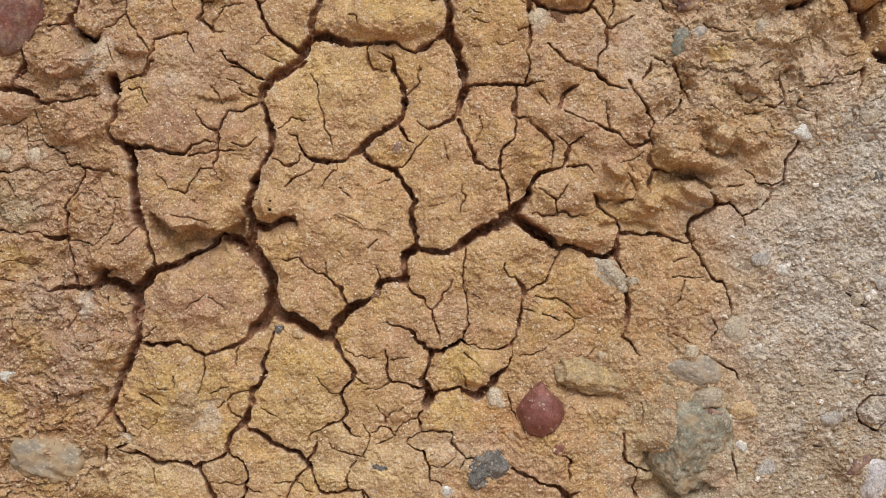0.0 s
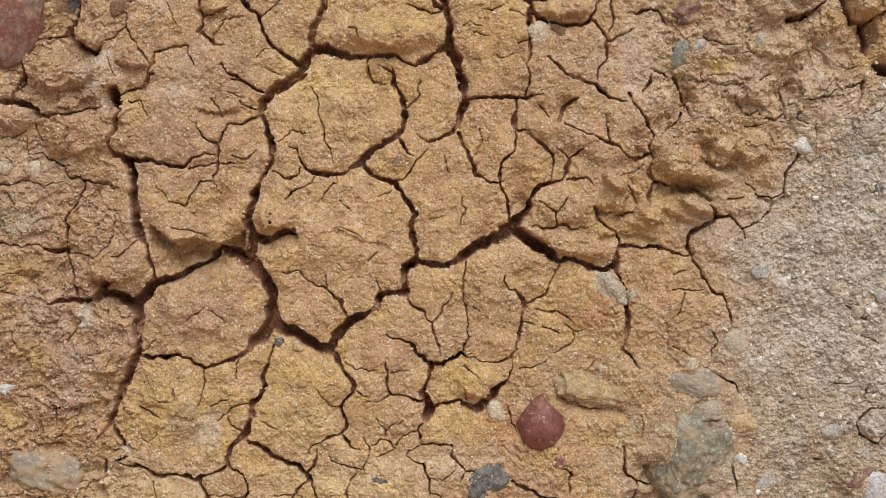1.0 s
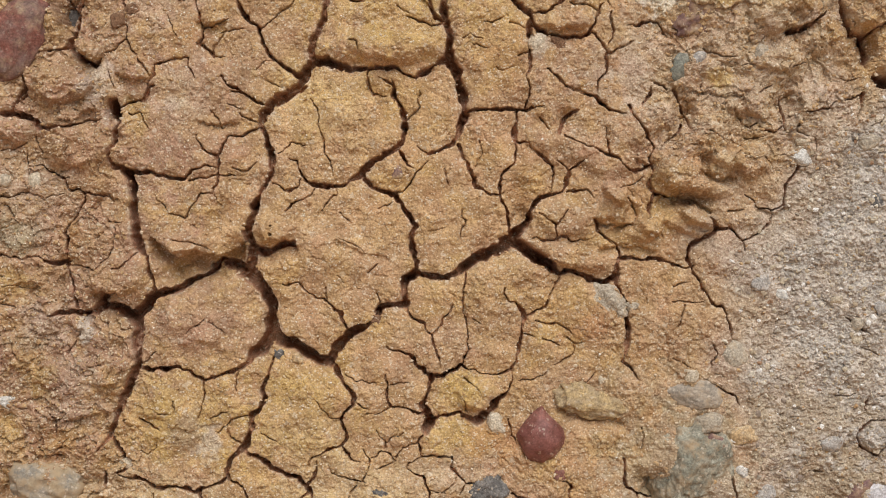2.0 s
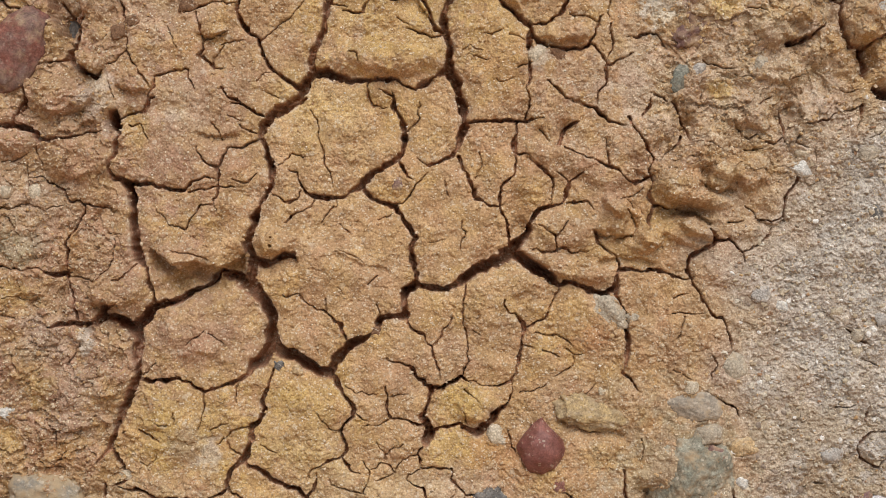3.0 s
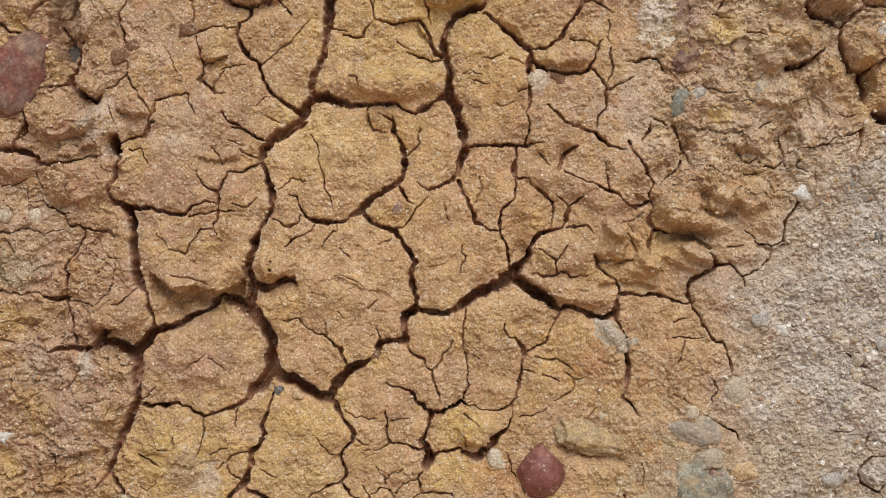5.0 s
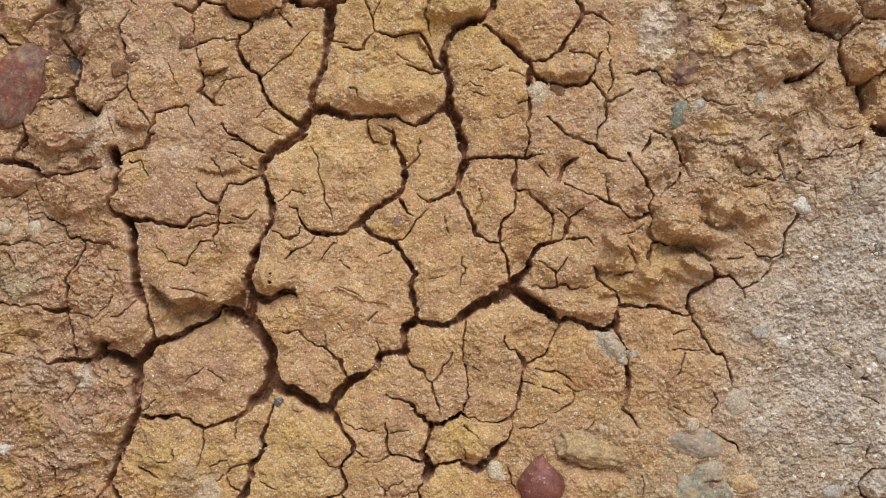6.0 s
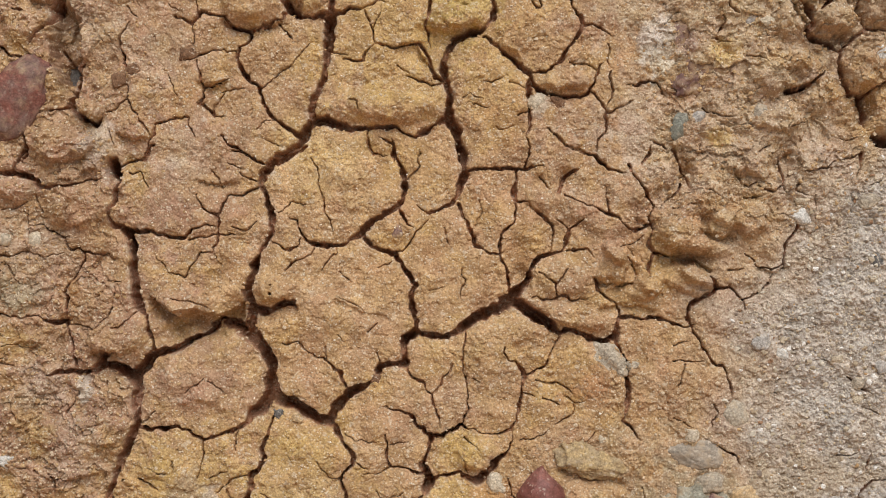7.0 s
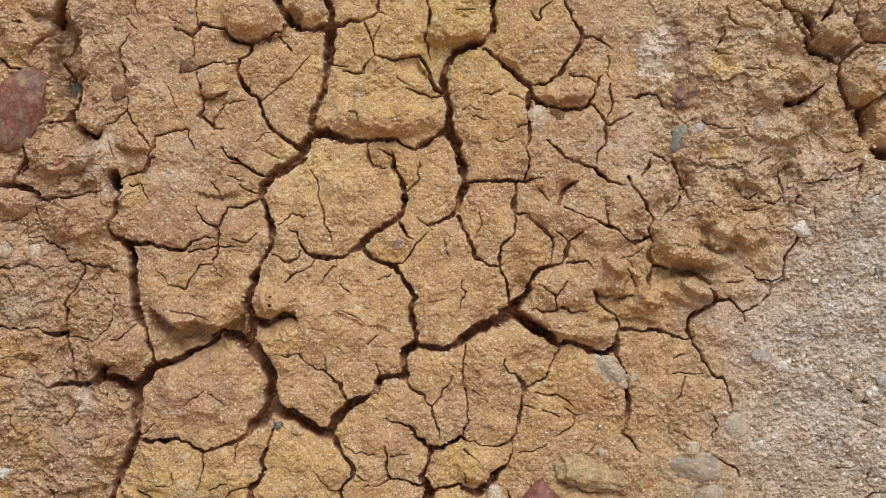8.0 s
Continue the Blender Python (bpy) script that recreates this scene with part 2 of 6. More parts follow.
crack((-28.1, 214.3, 1.5), (-22.1, 214.8, 3), (-17.1, 209.3, 3), (-13.5, 200.7, 2.5), (-10.5, 190.7, 3), (-6, 183.1, 4), (2, 180.1, 6))
crack((-88.8, 200.7, 1), (-82.2, 199.7, 2), (-70.7, 199.2, 2), (-68.7, 207.3, 1.5), (-63.2, 211.8, 1.5), (-60.7, 215.8, 2), (-52.2, 212.3, 2), (-42.1, 209.8, 2), (-28.1, 214.3, 1.5))
crack((-60.7, 214.8, 2), (-62.2, 224.4, 2.5), (-66.2, 233.4, 2), (-69.8, 242.5, 1.5))
crack((-61.7, 228.4, 1), (-58.2, 237.5, 1), (-56.2, 243.5, 0.75))
crack((-98.4, 239.5, 4.5), (-89.8, 242.5, 4), (-82.3, 245.5, 3), (-72.3, 246, 2), (-62.2, 250, 2), (-57.2, 253.6, 2), (-57.2, 266.2, 2))
crack((-57.2, 253.6, 1.5), (-52.2, 251.1, 1))
crack((-98.8, 207.3, 1.5), (-89.8, 204.7, 1))
crack((-40.6, 193.2, 1), (-31.1, 188.1, 1))
crack((-31.1, 184.1, 1.5), (-19.6, 179.6, 2), (-9.5, 177.1, 2), (-1, 177.1, 2))
crack((-82.2, 163, 0.75), (-75.2, 161.5, 1), (-74.7, 156.5, 0.75))
crack((12, 253.6, 0.75), (18.1, 255.1, 1), (28.1, 255.6, 0.75))
crack((36.1, 220.3, 2.5), (43.1, 215.8, 3), (53.2, 208.3, 4), (63.2, 199.2, 4.5), (70.7, 193.2, 4), (75.7, 188.1, 3), (79.2, 183.1, 3), (80.2, 177.1, 4.5), (85.7, 172.1, 5), (93.2, 169, 4.5), (100.7, 167, 3), (113.3, 166.5, 3.5), (123.3, 167, 3), (129.3, 170.6, 3), (134.3, 178.1, 2.5), (136.9, 185.6, 2), (138.4, 193.2, 1.5), (140.9, 195.7, 1))
crack((78.7, 183.1, 3), (76.2, 173.1, 5), (77.2, 163, 3), (77.2, 153, 2.5), (78.2, 142.9, 2.5), (77.1, 135.4, 2), (74.6, 130.4, 1.5), (76.6, 123.9, 1.5), (75.6, 113.8, 1.5))
crack((78.2, 188.1, 1.5), (84.2, 190.7, 1.5), (90.8, 189.2, 2), (95.8, 191.7, 2), (103.3, 197.2, 2.5), (108.3, 203.2, 4), (110.8, 210.8, 3), (115.9, 215.8, 2.5), (120.9, 223.4, 3), (124.4, 229.4, 3), (122.4, 238.5, 3), (115.9, 246, 2.5), (111.9, 256.1, 2.5), (107.4, 266.2, 2))
crack((124.4, 230.9, 3), (130.9, 229.9, 2.5), (139.5, 228.4, 2), (148.5, 220.8, 1))
crack((110.8, 196.7, 1.5), (120.8, 195.7, 1.5), (130.9, 192.7, 1.5), (136.4, 189.2, 1.5))
crack((131.8, 173.1, 1.5), (136.8, 165.5, 2), (140.8, 158, 2.5), (144.8, 152, 2.5), (151.8, 153, 2.5), (155.8, 157, 2), (165.9, 161.5, 1.5))
crack((144.8, 152, 2.5), (144.8, 142.9, 2.5), (143.3, 135.4, 2), (138.2, 127.9, 1.5), (136.7, 120.3, 1))
crack((146.5, 213.3, 1.5), (146.9, 198.2, 1.5))
crack((148.4, 188.1, 1), (147.4, 180.6, 1.5), (150.9, 172.1, 2), (147.3, 163, 1.5), (144.8, 157, 1))
crack((163.4, 177.1, 1), (173.4, 177.6, 2.5), (183.5, 181.1, 2), (191, 178.1, 2), (197.5, 169, 1.5))
crack((93.2, 137.9, 1.5), (100.7, 131.9, 2), (108.2, 123.9, 2), (120.7, 119.3, 2), (130.7, 115.3, 2))
crack((58.2, 179.6, 1.5), (67.2, 177.1, 2), (70.7, 175.6, 1.5))
crack((35.6, 180.6, 1), (44.1, 179.1, 1), (50.6, 183.1, 0.75))
crack((18, 165.5, 0.75), (24.1, 168, 0.75), (33.1, 164.5, 0.75))
crack((48.1, 140.4, 0.75), (53.1, 136.9, 0.75), (60.6, 139.9, 0.75))
crack((67.1, 150.5, 1), (77.2, 153.5, 1.5))
crack((77.3, 253.6, 1), (81.8, 245.5, 2), (85.8, 245.5, 1.5), (88.3, 256.1, 1.5), (95.9, 261.1, 1))
crack((187.3, 125.9, 2), (194.3, 122.9, 2.5))
crack((299.2, 266.2, 3.1), (309.2, 254.6, 3.1), (321.7, 249.5, 3.1), (327.7, 243.5, 5), (329.1, 233.4, 3.7), (325.1, 223.4, 4.3), (334.1, 217.3, 5), (344.1, 213.3, 3.7), (351.6, 205.7, 3.1), (350.5, 195.7, 3.1), (352.5, 185.6, 3.4), (356.4, 177.1, 3.7), (363.9, 169.5, 4.3), (373.9, 168, 5), (377.3, 155.5, 3.7), (376.3, 142.9, 2.5))
crack((351.6, 205.7, 2.8), (359.1, 213.3, 2.8), (366.7, 220.8, 3.1), (374.3, 227.4, 2.8), (371.8, 235.9, 2.2), (366.8, 243.5, 1.9), (369.4, 256.1, 1.9), (371, 266.2, 1.6))
crack((374.3, 227.4, 3.5), (381.8, 225.9, 3), (396.8, 225.9, 3))
crack((373.9, 168, 3.7), (381.5, 173.1, 2.8), (396.5, 181.6, 2.5))
crack((336.7, 246, 2.5), (345.3, 252.6, 3), (348.4, 266.2, 2.5))
crack((279.1, 264.7, 2.5), (294.1, 253.6, 2), (306.7, 256.6, 2.5))
crack((306.3, 172.1, 4), (318.8, 174.6, 4), (328.9, 180.6, 3), (336.4, 187.1, 2))
crack((381.2, 131.9, 5), (388.7, 127.9, 8), (398.7, 125.4, 10))
crack((246.4, 246, 1), (251.4, 233.4, 1.5), (243.8, 223.4, 1.5))
crack((238.8, 218.3, 1.5), (253.8, 214.8, 1))
crack((251.5, 256.1, 1), (253.9, 246, 1.5), (261.4, 241, 1.5))
crack((231, 155.5, 1), (236, 153, 1.5), (246, 150.5, 1.5), (256, 149, 1))
crack((308.6, 140.4, 1.5), (321.1, 143.9, 1))
crack((228.9, 266.2, 1), (226.9, 253.6, 0.75))
crack((-338.3, 261.1, 8), (-343.3, 248.5, 8), (-345.7, 238.5, 5), (-353.2, 229.4, 3), (-360.7, 223.4, 2), (-365.7, 215.8, 1.5))
crack((-393.2, 210.8, 3), (-385.7, 204.2, 2.5), (-373.1, 201.2, 2), (-367.1, 202.2, 1.5))
crack((-344.1, 210.8, 1.5), (-338, 203.2, 2.5), (-330.4, 195.7, 3), (-325.4, 189.2, 4), (-322.3, 180.6, 4.5))
crack((-321.5, 210.8, 2), (-321.4, 198.2, 3), (-322.3, 180.6, 4.5), (-323.8, 172.1, 4), (-330.3, 163, 4), (-327.7, 155.5, 4), (-320.2, 149, 4), (-312.6, 143.9, 4.5), (-306.6, 141.4, 5), (-304.1, 145.4, 3))
crack((-347.8, 154.5, 2.5), (-335.2, 156, 2.5), (-329.2, 159, 2))
crack((-357.8, 153, 1), (-365.3, 149, 1.5), (-370.8, 144.9, 1.5), (-371.7, 131.9, 2), (-368.6, 122.9, 2), (-370.1, 115.3, 2), (-371.6, 111.8, 2.5))
crack((-392.7, 133.9, 1.5), (-377.7, 137.9, 1))
crack((-280.5, 246, 1), (-273, 238.5, 1))
crack((-273.1, 263.7, 0.75), (-271.5, 248.5, 0.75))
crack((-278, 232.4, 1), (-283, 225.9, 1.5), (-286.9, 218.3, 2), (-287.9, 210.8, 1.5), (-283.8, 203.2, 2), (-284.8, 197.2, 2), (-281.3, 190.7, 1.5))
crack((-281.7, 180.6, 1), (-280.2, 173.1, 1), (-279.7, 165.5, 1.5), (-275.1, 155.5, 1.5), (-270.1, 150.5, 1.5), (-267.5, 143.9, 1.5), (-263.5, 137.9, 1.5), (-259, 131.9, 1))
crack((-279.7, 165.5, 1), (-286.7, 160.5, 1), (-291.1, 154, 1.5), (-297.6, 152, 1))
crack((-295.1, 135.4, 0.75), (-291, 122.9, 1))
crack((-254.5, 141.9, 1.5), (-255, 132.9, 2.5), (-259.4, 125.4, 2), (-260.9, 117.8, 2), (-263.4, 112.8, 2))
crack((-254.5, 141.9, 2), (-247.5, 143.9, 2), (-240, 145.4, 2), (-227.5, 149, 2), (-224, 146.9, 1.5), (-224.9, 140.4, 1), (-219.9, 132.9, 1))
crack((-242.7, 185.6, 1), (-240.1, 178.1, 0.75), (-236.6, 169, 0.75))
crack((-242.9, 248.5, 0.75), (-236.9, 243.5, 1))
crack((-220.2, 228.4, 0.75), (-221.2, 213.3, 1))
crack((-237.8, 237.5, 2), (-227.8, 234.4, 2.5), (-221.3, 230.9, 3), (-217.8, 235.9, 2.5), (-213.8, 241, 3.5), (-205.2, 239.5, 3.5), (-192.7, 237.5, 2.5))
crack((-218.8, 241, 1), (-219.4, 266.2, 1.5))
crack((-230.2, 198.2, 1), (-220.1, 199.7, 1.5), (-215.1, 204.2, 2), (-205.1, 207.3, 1.5), (-196.6, 209.3, 1.5), (-191.6, 205.7, 1.5), (-184.1, 206.8, 1.5))
crack((-217.6, 198.2, 1), (-216.1, 188.1, 2), (-214.1, 178.1, 2), (-212.5, 165.5, 2), (-217.5, 161.5, 1.5), (-212.5, 160, 2), (-207.5, 155.5, 2.5), (-203.4, 151, 3), (-202.5, 157, 1.5), (-198.5, 165.5, 1.5), (-192.5, 169.5, 1))
crack((-203.4, 151, 1.5), (-194.9, 149, 1))
crack((-213.5, 174.1, 2), (-200, 179.1, 2), (-192.5, 180.6, 1.5))
crack((-196.5, 170.6, 1), (-187.5, 172.1, 1), (-178.4, 174.1, 0.75))
crack((-197.4, 131.9, 1.5), (-192.3, 125.4, 2), (-182.3, 121.4, 2.5), (-174.8, 116.8, 2.5), (-169.3, 112.3, 2.5))
crack((-56.1, 131.9, 1), (-49.6, 126.9, 2), (-44.6, 122.9, 2.5), (-44.6, 113.8, 2.5))
crack((-67.1, 137.9, 3), (-67.1, 125.4, 3), (-62.1, 117.8, 2), (-54.6, 114.3, 1.5))
crack((-383.4, 246, 1), (-374.4, 243.5, 1.5))
crack((-147.5, 235.9, 1), (-141, 225.9, 1.5), (-137.5, 220.8, 1.5))
crack((-121.7, 123.3, 4), (-131.7, 117.3, 5.5), (-141.7, 112.3, 6), (-151.7, 106.4, 7), (-159.2, 97.4, 6), (-161.7, 89.9, 5), (-157.7, 82.5, 5), (-155.3, 72.5, 5.5), (-151.8, 57.5, 4.5), (-151.8, 47.6, 4.5), (-156.8, 37.6, 4.5), (-162.9, 27.6, 4), (-165.9, 18.6, 6), (-169.4, 7.6, 6), (-172.9, -1.4, 7), (-172, -12.4, 7.5), (-169, -21.4, 6), (-171, -32.4, 7), (-171, -41, 9), (-164.6, -49.9, 9), (-157.1, -59.9, 8.5), (-151.1, -68.4, 7.5), (-151.1, -77.4, 7), (-153.2, -87.4, 9.5), (-149.7, -96.4, 12.5), (-142.2, -102.5, 11.5), (-132.2, -105.5, 9.5), (-119.7, -112.5, 8), (-109.7, -119, 7.5), (-101.2, -121, 8.5))
crack((-101.2, -121, 7), (-96.2, -125.5, 4), (-93.2, -133.6, 3.5), (-86.2, -142.6, 3), (-78.2, -152.6, 3), (-81.2, -160.2, 3), (-88.2, -167.7, 2.5), (-90.2, -172.7, 3.5), (-86.7, -182.8, 3), (-86.2, -190.3, 3), (-89.3, -195.4, 2.5), (-99.8, -197.9, 2), (-107.3, -201.9, 2), (-117.4, -207.9, 1.5), (-119.9, -214, 1))
crack((-89.3, -195.4, 2), (-84.8, -201.9, 2), (-81.3, -207.9, 1.5), (-76.2, -208.9, 1))
crack((-78.2, -155.2, 1.5), (-72.2, -159.7, 1.5), (-68.7, -162.2, 1))
crack((-112.3, -156.7, 0.75), (-105.8, -165.2, 0.75), (-99.7, -169.7, 1), (-90.2, -171.2, 1.2))
crack((17, 117.3, 6), (18, 109.9, 6.5), (19, 99.9, 6), (15.5, 88.4, 4.5), (12, 77.5, 3.5), (8, 71.5, 3), (-2, 67.5, 2.5), (-12, 63.5, 2.5), (-18, 65, 1.5), (-21.5, 67.5, 1.5))
crack((76.8, 122.3, 1.5), (75.8, 113.3, 1), (72.8, 104.9, 1.5))
crack((107.7, 122.3, 2), (125.2, 117.3, 2), (135.2, 114.8, 3), (140.2, 108.4, 3), (146.7, 102.4, 3), (157.7, 99.4, 2))
crack((164.1, 105.9, 2.5), (168.7, 97.4, 2), (175.2, 86.5, 2.5), (181.7, 77.5, 2), (187.7, 70, 1.5), (182.8, 60, 2))
crack((176.6, 104.9, 1.5), (181.6, 114.8, 3), (182.6, 118.8, 2))
crack((-393.7, 98.9, 4.5), (-381.2, 98.4, 4.5), (-368.8, 96.4, 4.5), (-361.3, 91.4, 5), (-356.4, 86.5, 5.5), (-348.9, 85, 3), (-336.4, 87, 2), (-321.4, 89.4, 2), (-308.9, 91.9, 1.5), (-303.9, 92.9, 0.75))
crack((-369.6, 124.8, 3), (-373.6, 114.8, 3), (-378.7, 106.4, 2.5), (-381.2, 99.9, 3))
crack((-291.4, 108.4, 8), (-288.9, 98.4, 8), (-287.5, 89.9, 4), (-289, 80, 3.5), (-292.6, 70, 3), (-296.6, 60, 3), (-294.1, 53.6, 4), (-286.7, 50.1, 4.5), (-279.2, 45.1, 7), (-275.7, 35.1, 6.5), (-275.3, 25.1, 6.5), (-273.8, 12.6, 6.5), (-272.9, 2.6, 6.5), (-270.9, -9.9, 7), (-268.5, -19.9, 6), (-263, -27.4, 4), (-261.1, -39.9, 3.5), (-257.1, -49.9, 3.5), (-254.7, -59.9, 4), (-261.2, -68.4, 5))
crack((-256.4, 123.3, 2.5), (-260.4, 114.8, 2), (-268.9, 109.9, 2), (-278.9, 107.4, 2.5), (-287.4, 103.4, 2.5))
crack((-277.7, 43.6, 5), (-271.7, 46.6, 5), (-264.2, 47.6, 4.5), (-254.2, 46.6, 3), (-241.7, 42.6, 3), (-229.3, 40.6, 3), (-224.3, 45.1, 2), (-221.7, 50.1, 1.5), (-211.7, 52.1, 1.5), (-202.8, 51.6, 1.5))
crack((-224.3, 40.1, 1.5), (-214.3, 41.6, 1.5), (-199.3, 44.6, 1.5))
crack((-199.3, 45.1, 1.5), (-200.8, 35.1, 1.5), (-204.3, 28.6, 1.5), (-214.3, 29.1, 1.5), (-219.3, 22.6, 1.5), (-223.4, 15.1, 1), (-229.4, 5.1, 1.5), (-241.9, 11.1, 1), (-251.8, 22.6, 0.75))
crack((-202.8, 27.6, 1), (-196.9, 18.6, 0.75))
crack((-198.8, 43.6, 2), (-198.7, 55, 3), (-199.2, 61.5, 2.5), (-205.7, 64, 2), (-211.7, 67.5, 2), (-215.2, 71.5, 1), (-216.6, 77.5, 0.75))
crack((-198.2, 61.5, 2), (-193.2, 71.5, 2), (-191.7, 78.5, 1.5), (-176.7, 80, 1.5), (-164.2, 86.5, 2), (-160.7, 88.9, 2))
crack((-205.1, 102.4, 1), (-199.1, 92.4, 1), (-196.6, 88.4, 1))
crack((-191.6, 107.4, 1), (-181.6, 103.9, 0.75))
crack((-179.1, 98.4, 1.5), (-171.7, 94.9, 1.5), (-162.7, 91.4, 2))
crack((-186.6, 118.8, 2), (-176.6, 117.3, 2), (-169.1, 112.3, 2.5), (-160.7, 107.4, 3))
crack((-198.8, 45.6, 1.5), (-191.8, 45.1, 1.5), (-186.8, 44.6, 1))
crack((-186.8, 50.6, 1), (-179.3, 48.6, 1.5), (-174.3, 48.1, 1.5), (-170.3, 52.6, 1), (-166.8, 56, 1))
crack((-277.4, 98.4, 1.5), (-267.5, 98.9, 1), (-262.5, 86.5, 0.75))
crack((-358.9, 85, 2), (-360.4, 75, 1), (-356.5, 65, 1.5))
crack((-367.5, 65, 1), (-366.6, 46.6, 1))
crack((-366.5, 52.6, 1), (-354.1, 53.6, 1), (-349.1, 48.6, 1.5), (-341.6, 45.1, 2), (-336.7, 40.1, 2.5), (-332.7, 32.6, 2.5), (-326.7, 30.6, 2), (-320.7, 31.6, 2), (-316.7, 27.6, 2), (-319.3, 20.1, 2), (-324.3, 10.1, 2), (-327.9, 2.6, 2), (-332.9, -2.4, 2), (-335.4, -6.4, 2.5), (-331.9, -11.4, 2.5), (-332, -22.4, 2.5), (-332.6, -37.4, 2.5), (-329.7, -49.9, 3), (-327.2, -59.9, 2.5), (-323.8, -72.4, 3))
crack((-320.7, 31.1, 2), (-314.2, 29.6, 2), (-309.3, 26.6, 2), (-304.3, 27.6, 2), (-296.8, 26.6, 1.5), (-293.8, 23.6, 1))
crack((-394.2, 24.6, 1), (-381.7, 25.6, 1), (-374.2, 26.6, 1.5), (-369.2, 29.6, 1.5), (-359.2, 25.6, 1))
crack((-386.7, 18.6, 1.5), (-379.3, 7.6, 1), (-376.8, 3.6, 0.75))
crack((-351.7, 25.1, 1), (-336.7, 26.6, 1))
crack((-296.9, 4.1, 1), (-287.9, 2.1, 1))
crack((-291.9, -2.4, 0.75), (-293, -19.9, 1))
crack((-394.5, -25.4, 1.5), (-379.5, -28.9, 2), (-373.1, -30.9, 1.5), (-369.5, -27.4, 1.5), (-359.5, -28.4, 2), (-349.6, -33.4, 2.5), (-342.1, -34.4, 3), (-333.1, -32.4, 2.5))
crack((-331.1, -34.4, 1), (-319.6, -36.4, 1.5), (-308.6, -40.4, 1.5), (-303.1, -34.9, 1), (-297, -27.4, 1), (-294.5, -22.4, 1))
crack((-292.1, -39.9, 1), (-282.1, -34.9, 1), (-274.5, -27.4, 1), (-269, -23.4, 1.5))
crack((-349.8, -79.9, 1.5), (-339.8, -77.9, 3), (-327.3, -75.9, 4), (-317.3, -78.4, 6), (-309.8, -75.9, 4.5), (-302.2, -69.9, 6), (-292.2, -72.4, 6), (-279.8, -77.4, 8.5), (-272.3, -82.4, 9.5), (-269.8, -92.4, 7), (-270.9, -105, 7), (-270.4, -117.5, 6), (-270, -125, 5.5), (-275, -132.6, 6), (-278.6, -142.6, 6), (-283.6, -155.2, 6), (-288.7, -167.7, 5.5), (-292.8, -180.3, 5.5), (-295.3, -186.8, 5), (-300.4, -192.8, 2.5), (-304.9, -197.9, 2))
crack((-292.8, -186.8, 4), (-287.8, -195.4, 4), (-282.9, -203.9, 4), (-276.9, -212, 3), (-282.9, -217, 2.5), (-289, -219.5, 1.5))
crack((-303.2, -67.4, 6), (-300.7, -61.4, 5.5), (-292.2, -60.4, 2.5), (-289.2, -58.9, 1.5))
crack((-272.3, -79.9, 9), (-264.7, -72.4, 9), (-258.2, -63.4, 7), (-247.2, -59.9, 5.5), (-237.1, -57.4, 5), (-229.6, -52.4, 4.5), (-219.6, -47.4, 4.5), (-209.6, -42.4, 4.5), (-202, -34.9, 4.5), (-198, -28.4, 4), (-189.5, -31.4, 4.5), (-182, -34.9, 6), (-172, -38.4, 7))
crack((-269, -125.5, 4), (-257.5, -127.5, 3), (-244.9, -126.5, 3), (-233.4, -125, 3), (-224.9, -129, 2.5), (-217.4, -133.6, 3), (-211.4, -136.1, 3), (-199.9, -133.6, 2.5), (-189.8, -131.1, 3), (-179.8, -126, 3.5), (-173.8, -121, 5), (-167.3, -114, 8), (-159.7, -107.5, 10), (-152.2, -97.4, 10))
crack((-211.4, -136.6, 1.5), (-212.4, -145.1, 1.5), (-211.5, -152.6, 1.5), (-215, -162.7, 1), (-216.5, -170.2, 0.75))
crack((-182.3, -130, 1.5), (-183.4, -142.6, 1))
crack((-151.2, -116.5, 2), (-153.3, -125, 2), (-156.3, -135.1, 3.5), (-159.8, -145.1, 4), (-158.3, -153.6, 4.5), (-162.4, -160.2, 4.5), (-168.4, -167.7, 4.5), (-170.9, -177.8, 4.5), (-172.5, -190.3, 4.5), (-177.5, -196.9, 5), (-182.5, -201.9, 4.5), (-188.6, -207.9, 4.5), (-191.6, -215.5, 4.5), (-191.6, -224.5, 4))
crack((-172.4, -169.2, 1.5), (-182.5, -169.7, 1.5), (-190, -175.2, 1.5), (-197.5, -181.8, 1))
crack((-191, -181.8, 1), (-188.5, -187.8, 1.5), (-182.5, -190.8, 1), (-176.5, -195.4, 1.5))
crack((-177.5, -200.4, 2.5), (-170, -203.9, 3), (-162.5, -207.9, 4), (-152.5, -215.5, 4.5), (-142.5, -219.5, 4.5), (-132.4, -223, 4.5), (-124.9, -228.1, 4.5), (-119.9, -233.1, 5.5), (-119.9, -238.1, 4.5), (-125, -242.2, 2), (-130, -245.7, 2), (-131, -250.7, 1.5), (-135, -255.8, 1.5), (-138.6, -265.8, 1.5))
crack((-119.9, -230.6, 4), (-114.9, -223, 2.5), (-112.4, -215.5, 1.5), (-111.9, -212, 1))
crack((-118.4, -239.1, 3.5), (-113.9, -248.2, 2.5), (-109.9, -255.8, 2), (-106.4, -261.3, 2.5), (-97.4, -261.3, 2), (-89.9, -258.3, 2), (-84.8, -257.3, 2.5), (-77.3, -258.3, 2), (-72.3, -257.3, 2), (-70.3, -265.8, 2.5))
crack((-84.8, -257.3, 2), (-85.8, -248.2, 2), (-83.8, -240.7, 1.5), (-79.8, -234.1, 1))
crack((-72.3, -257.3, 2), (-64.8, -265.8, 2.5))
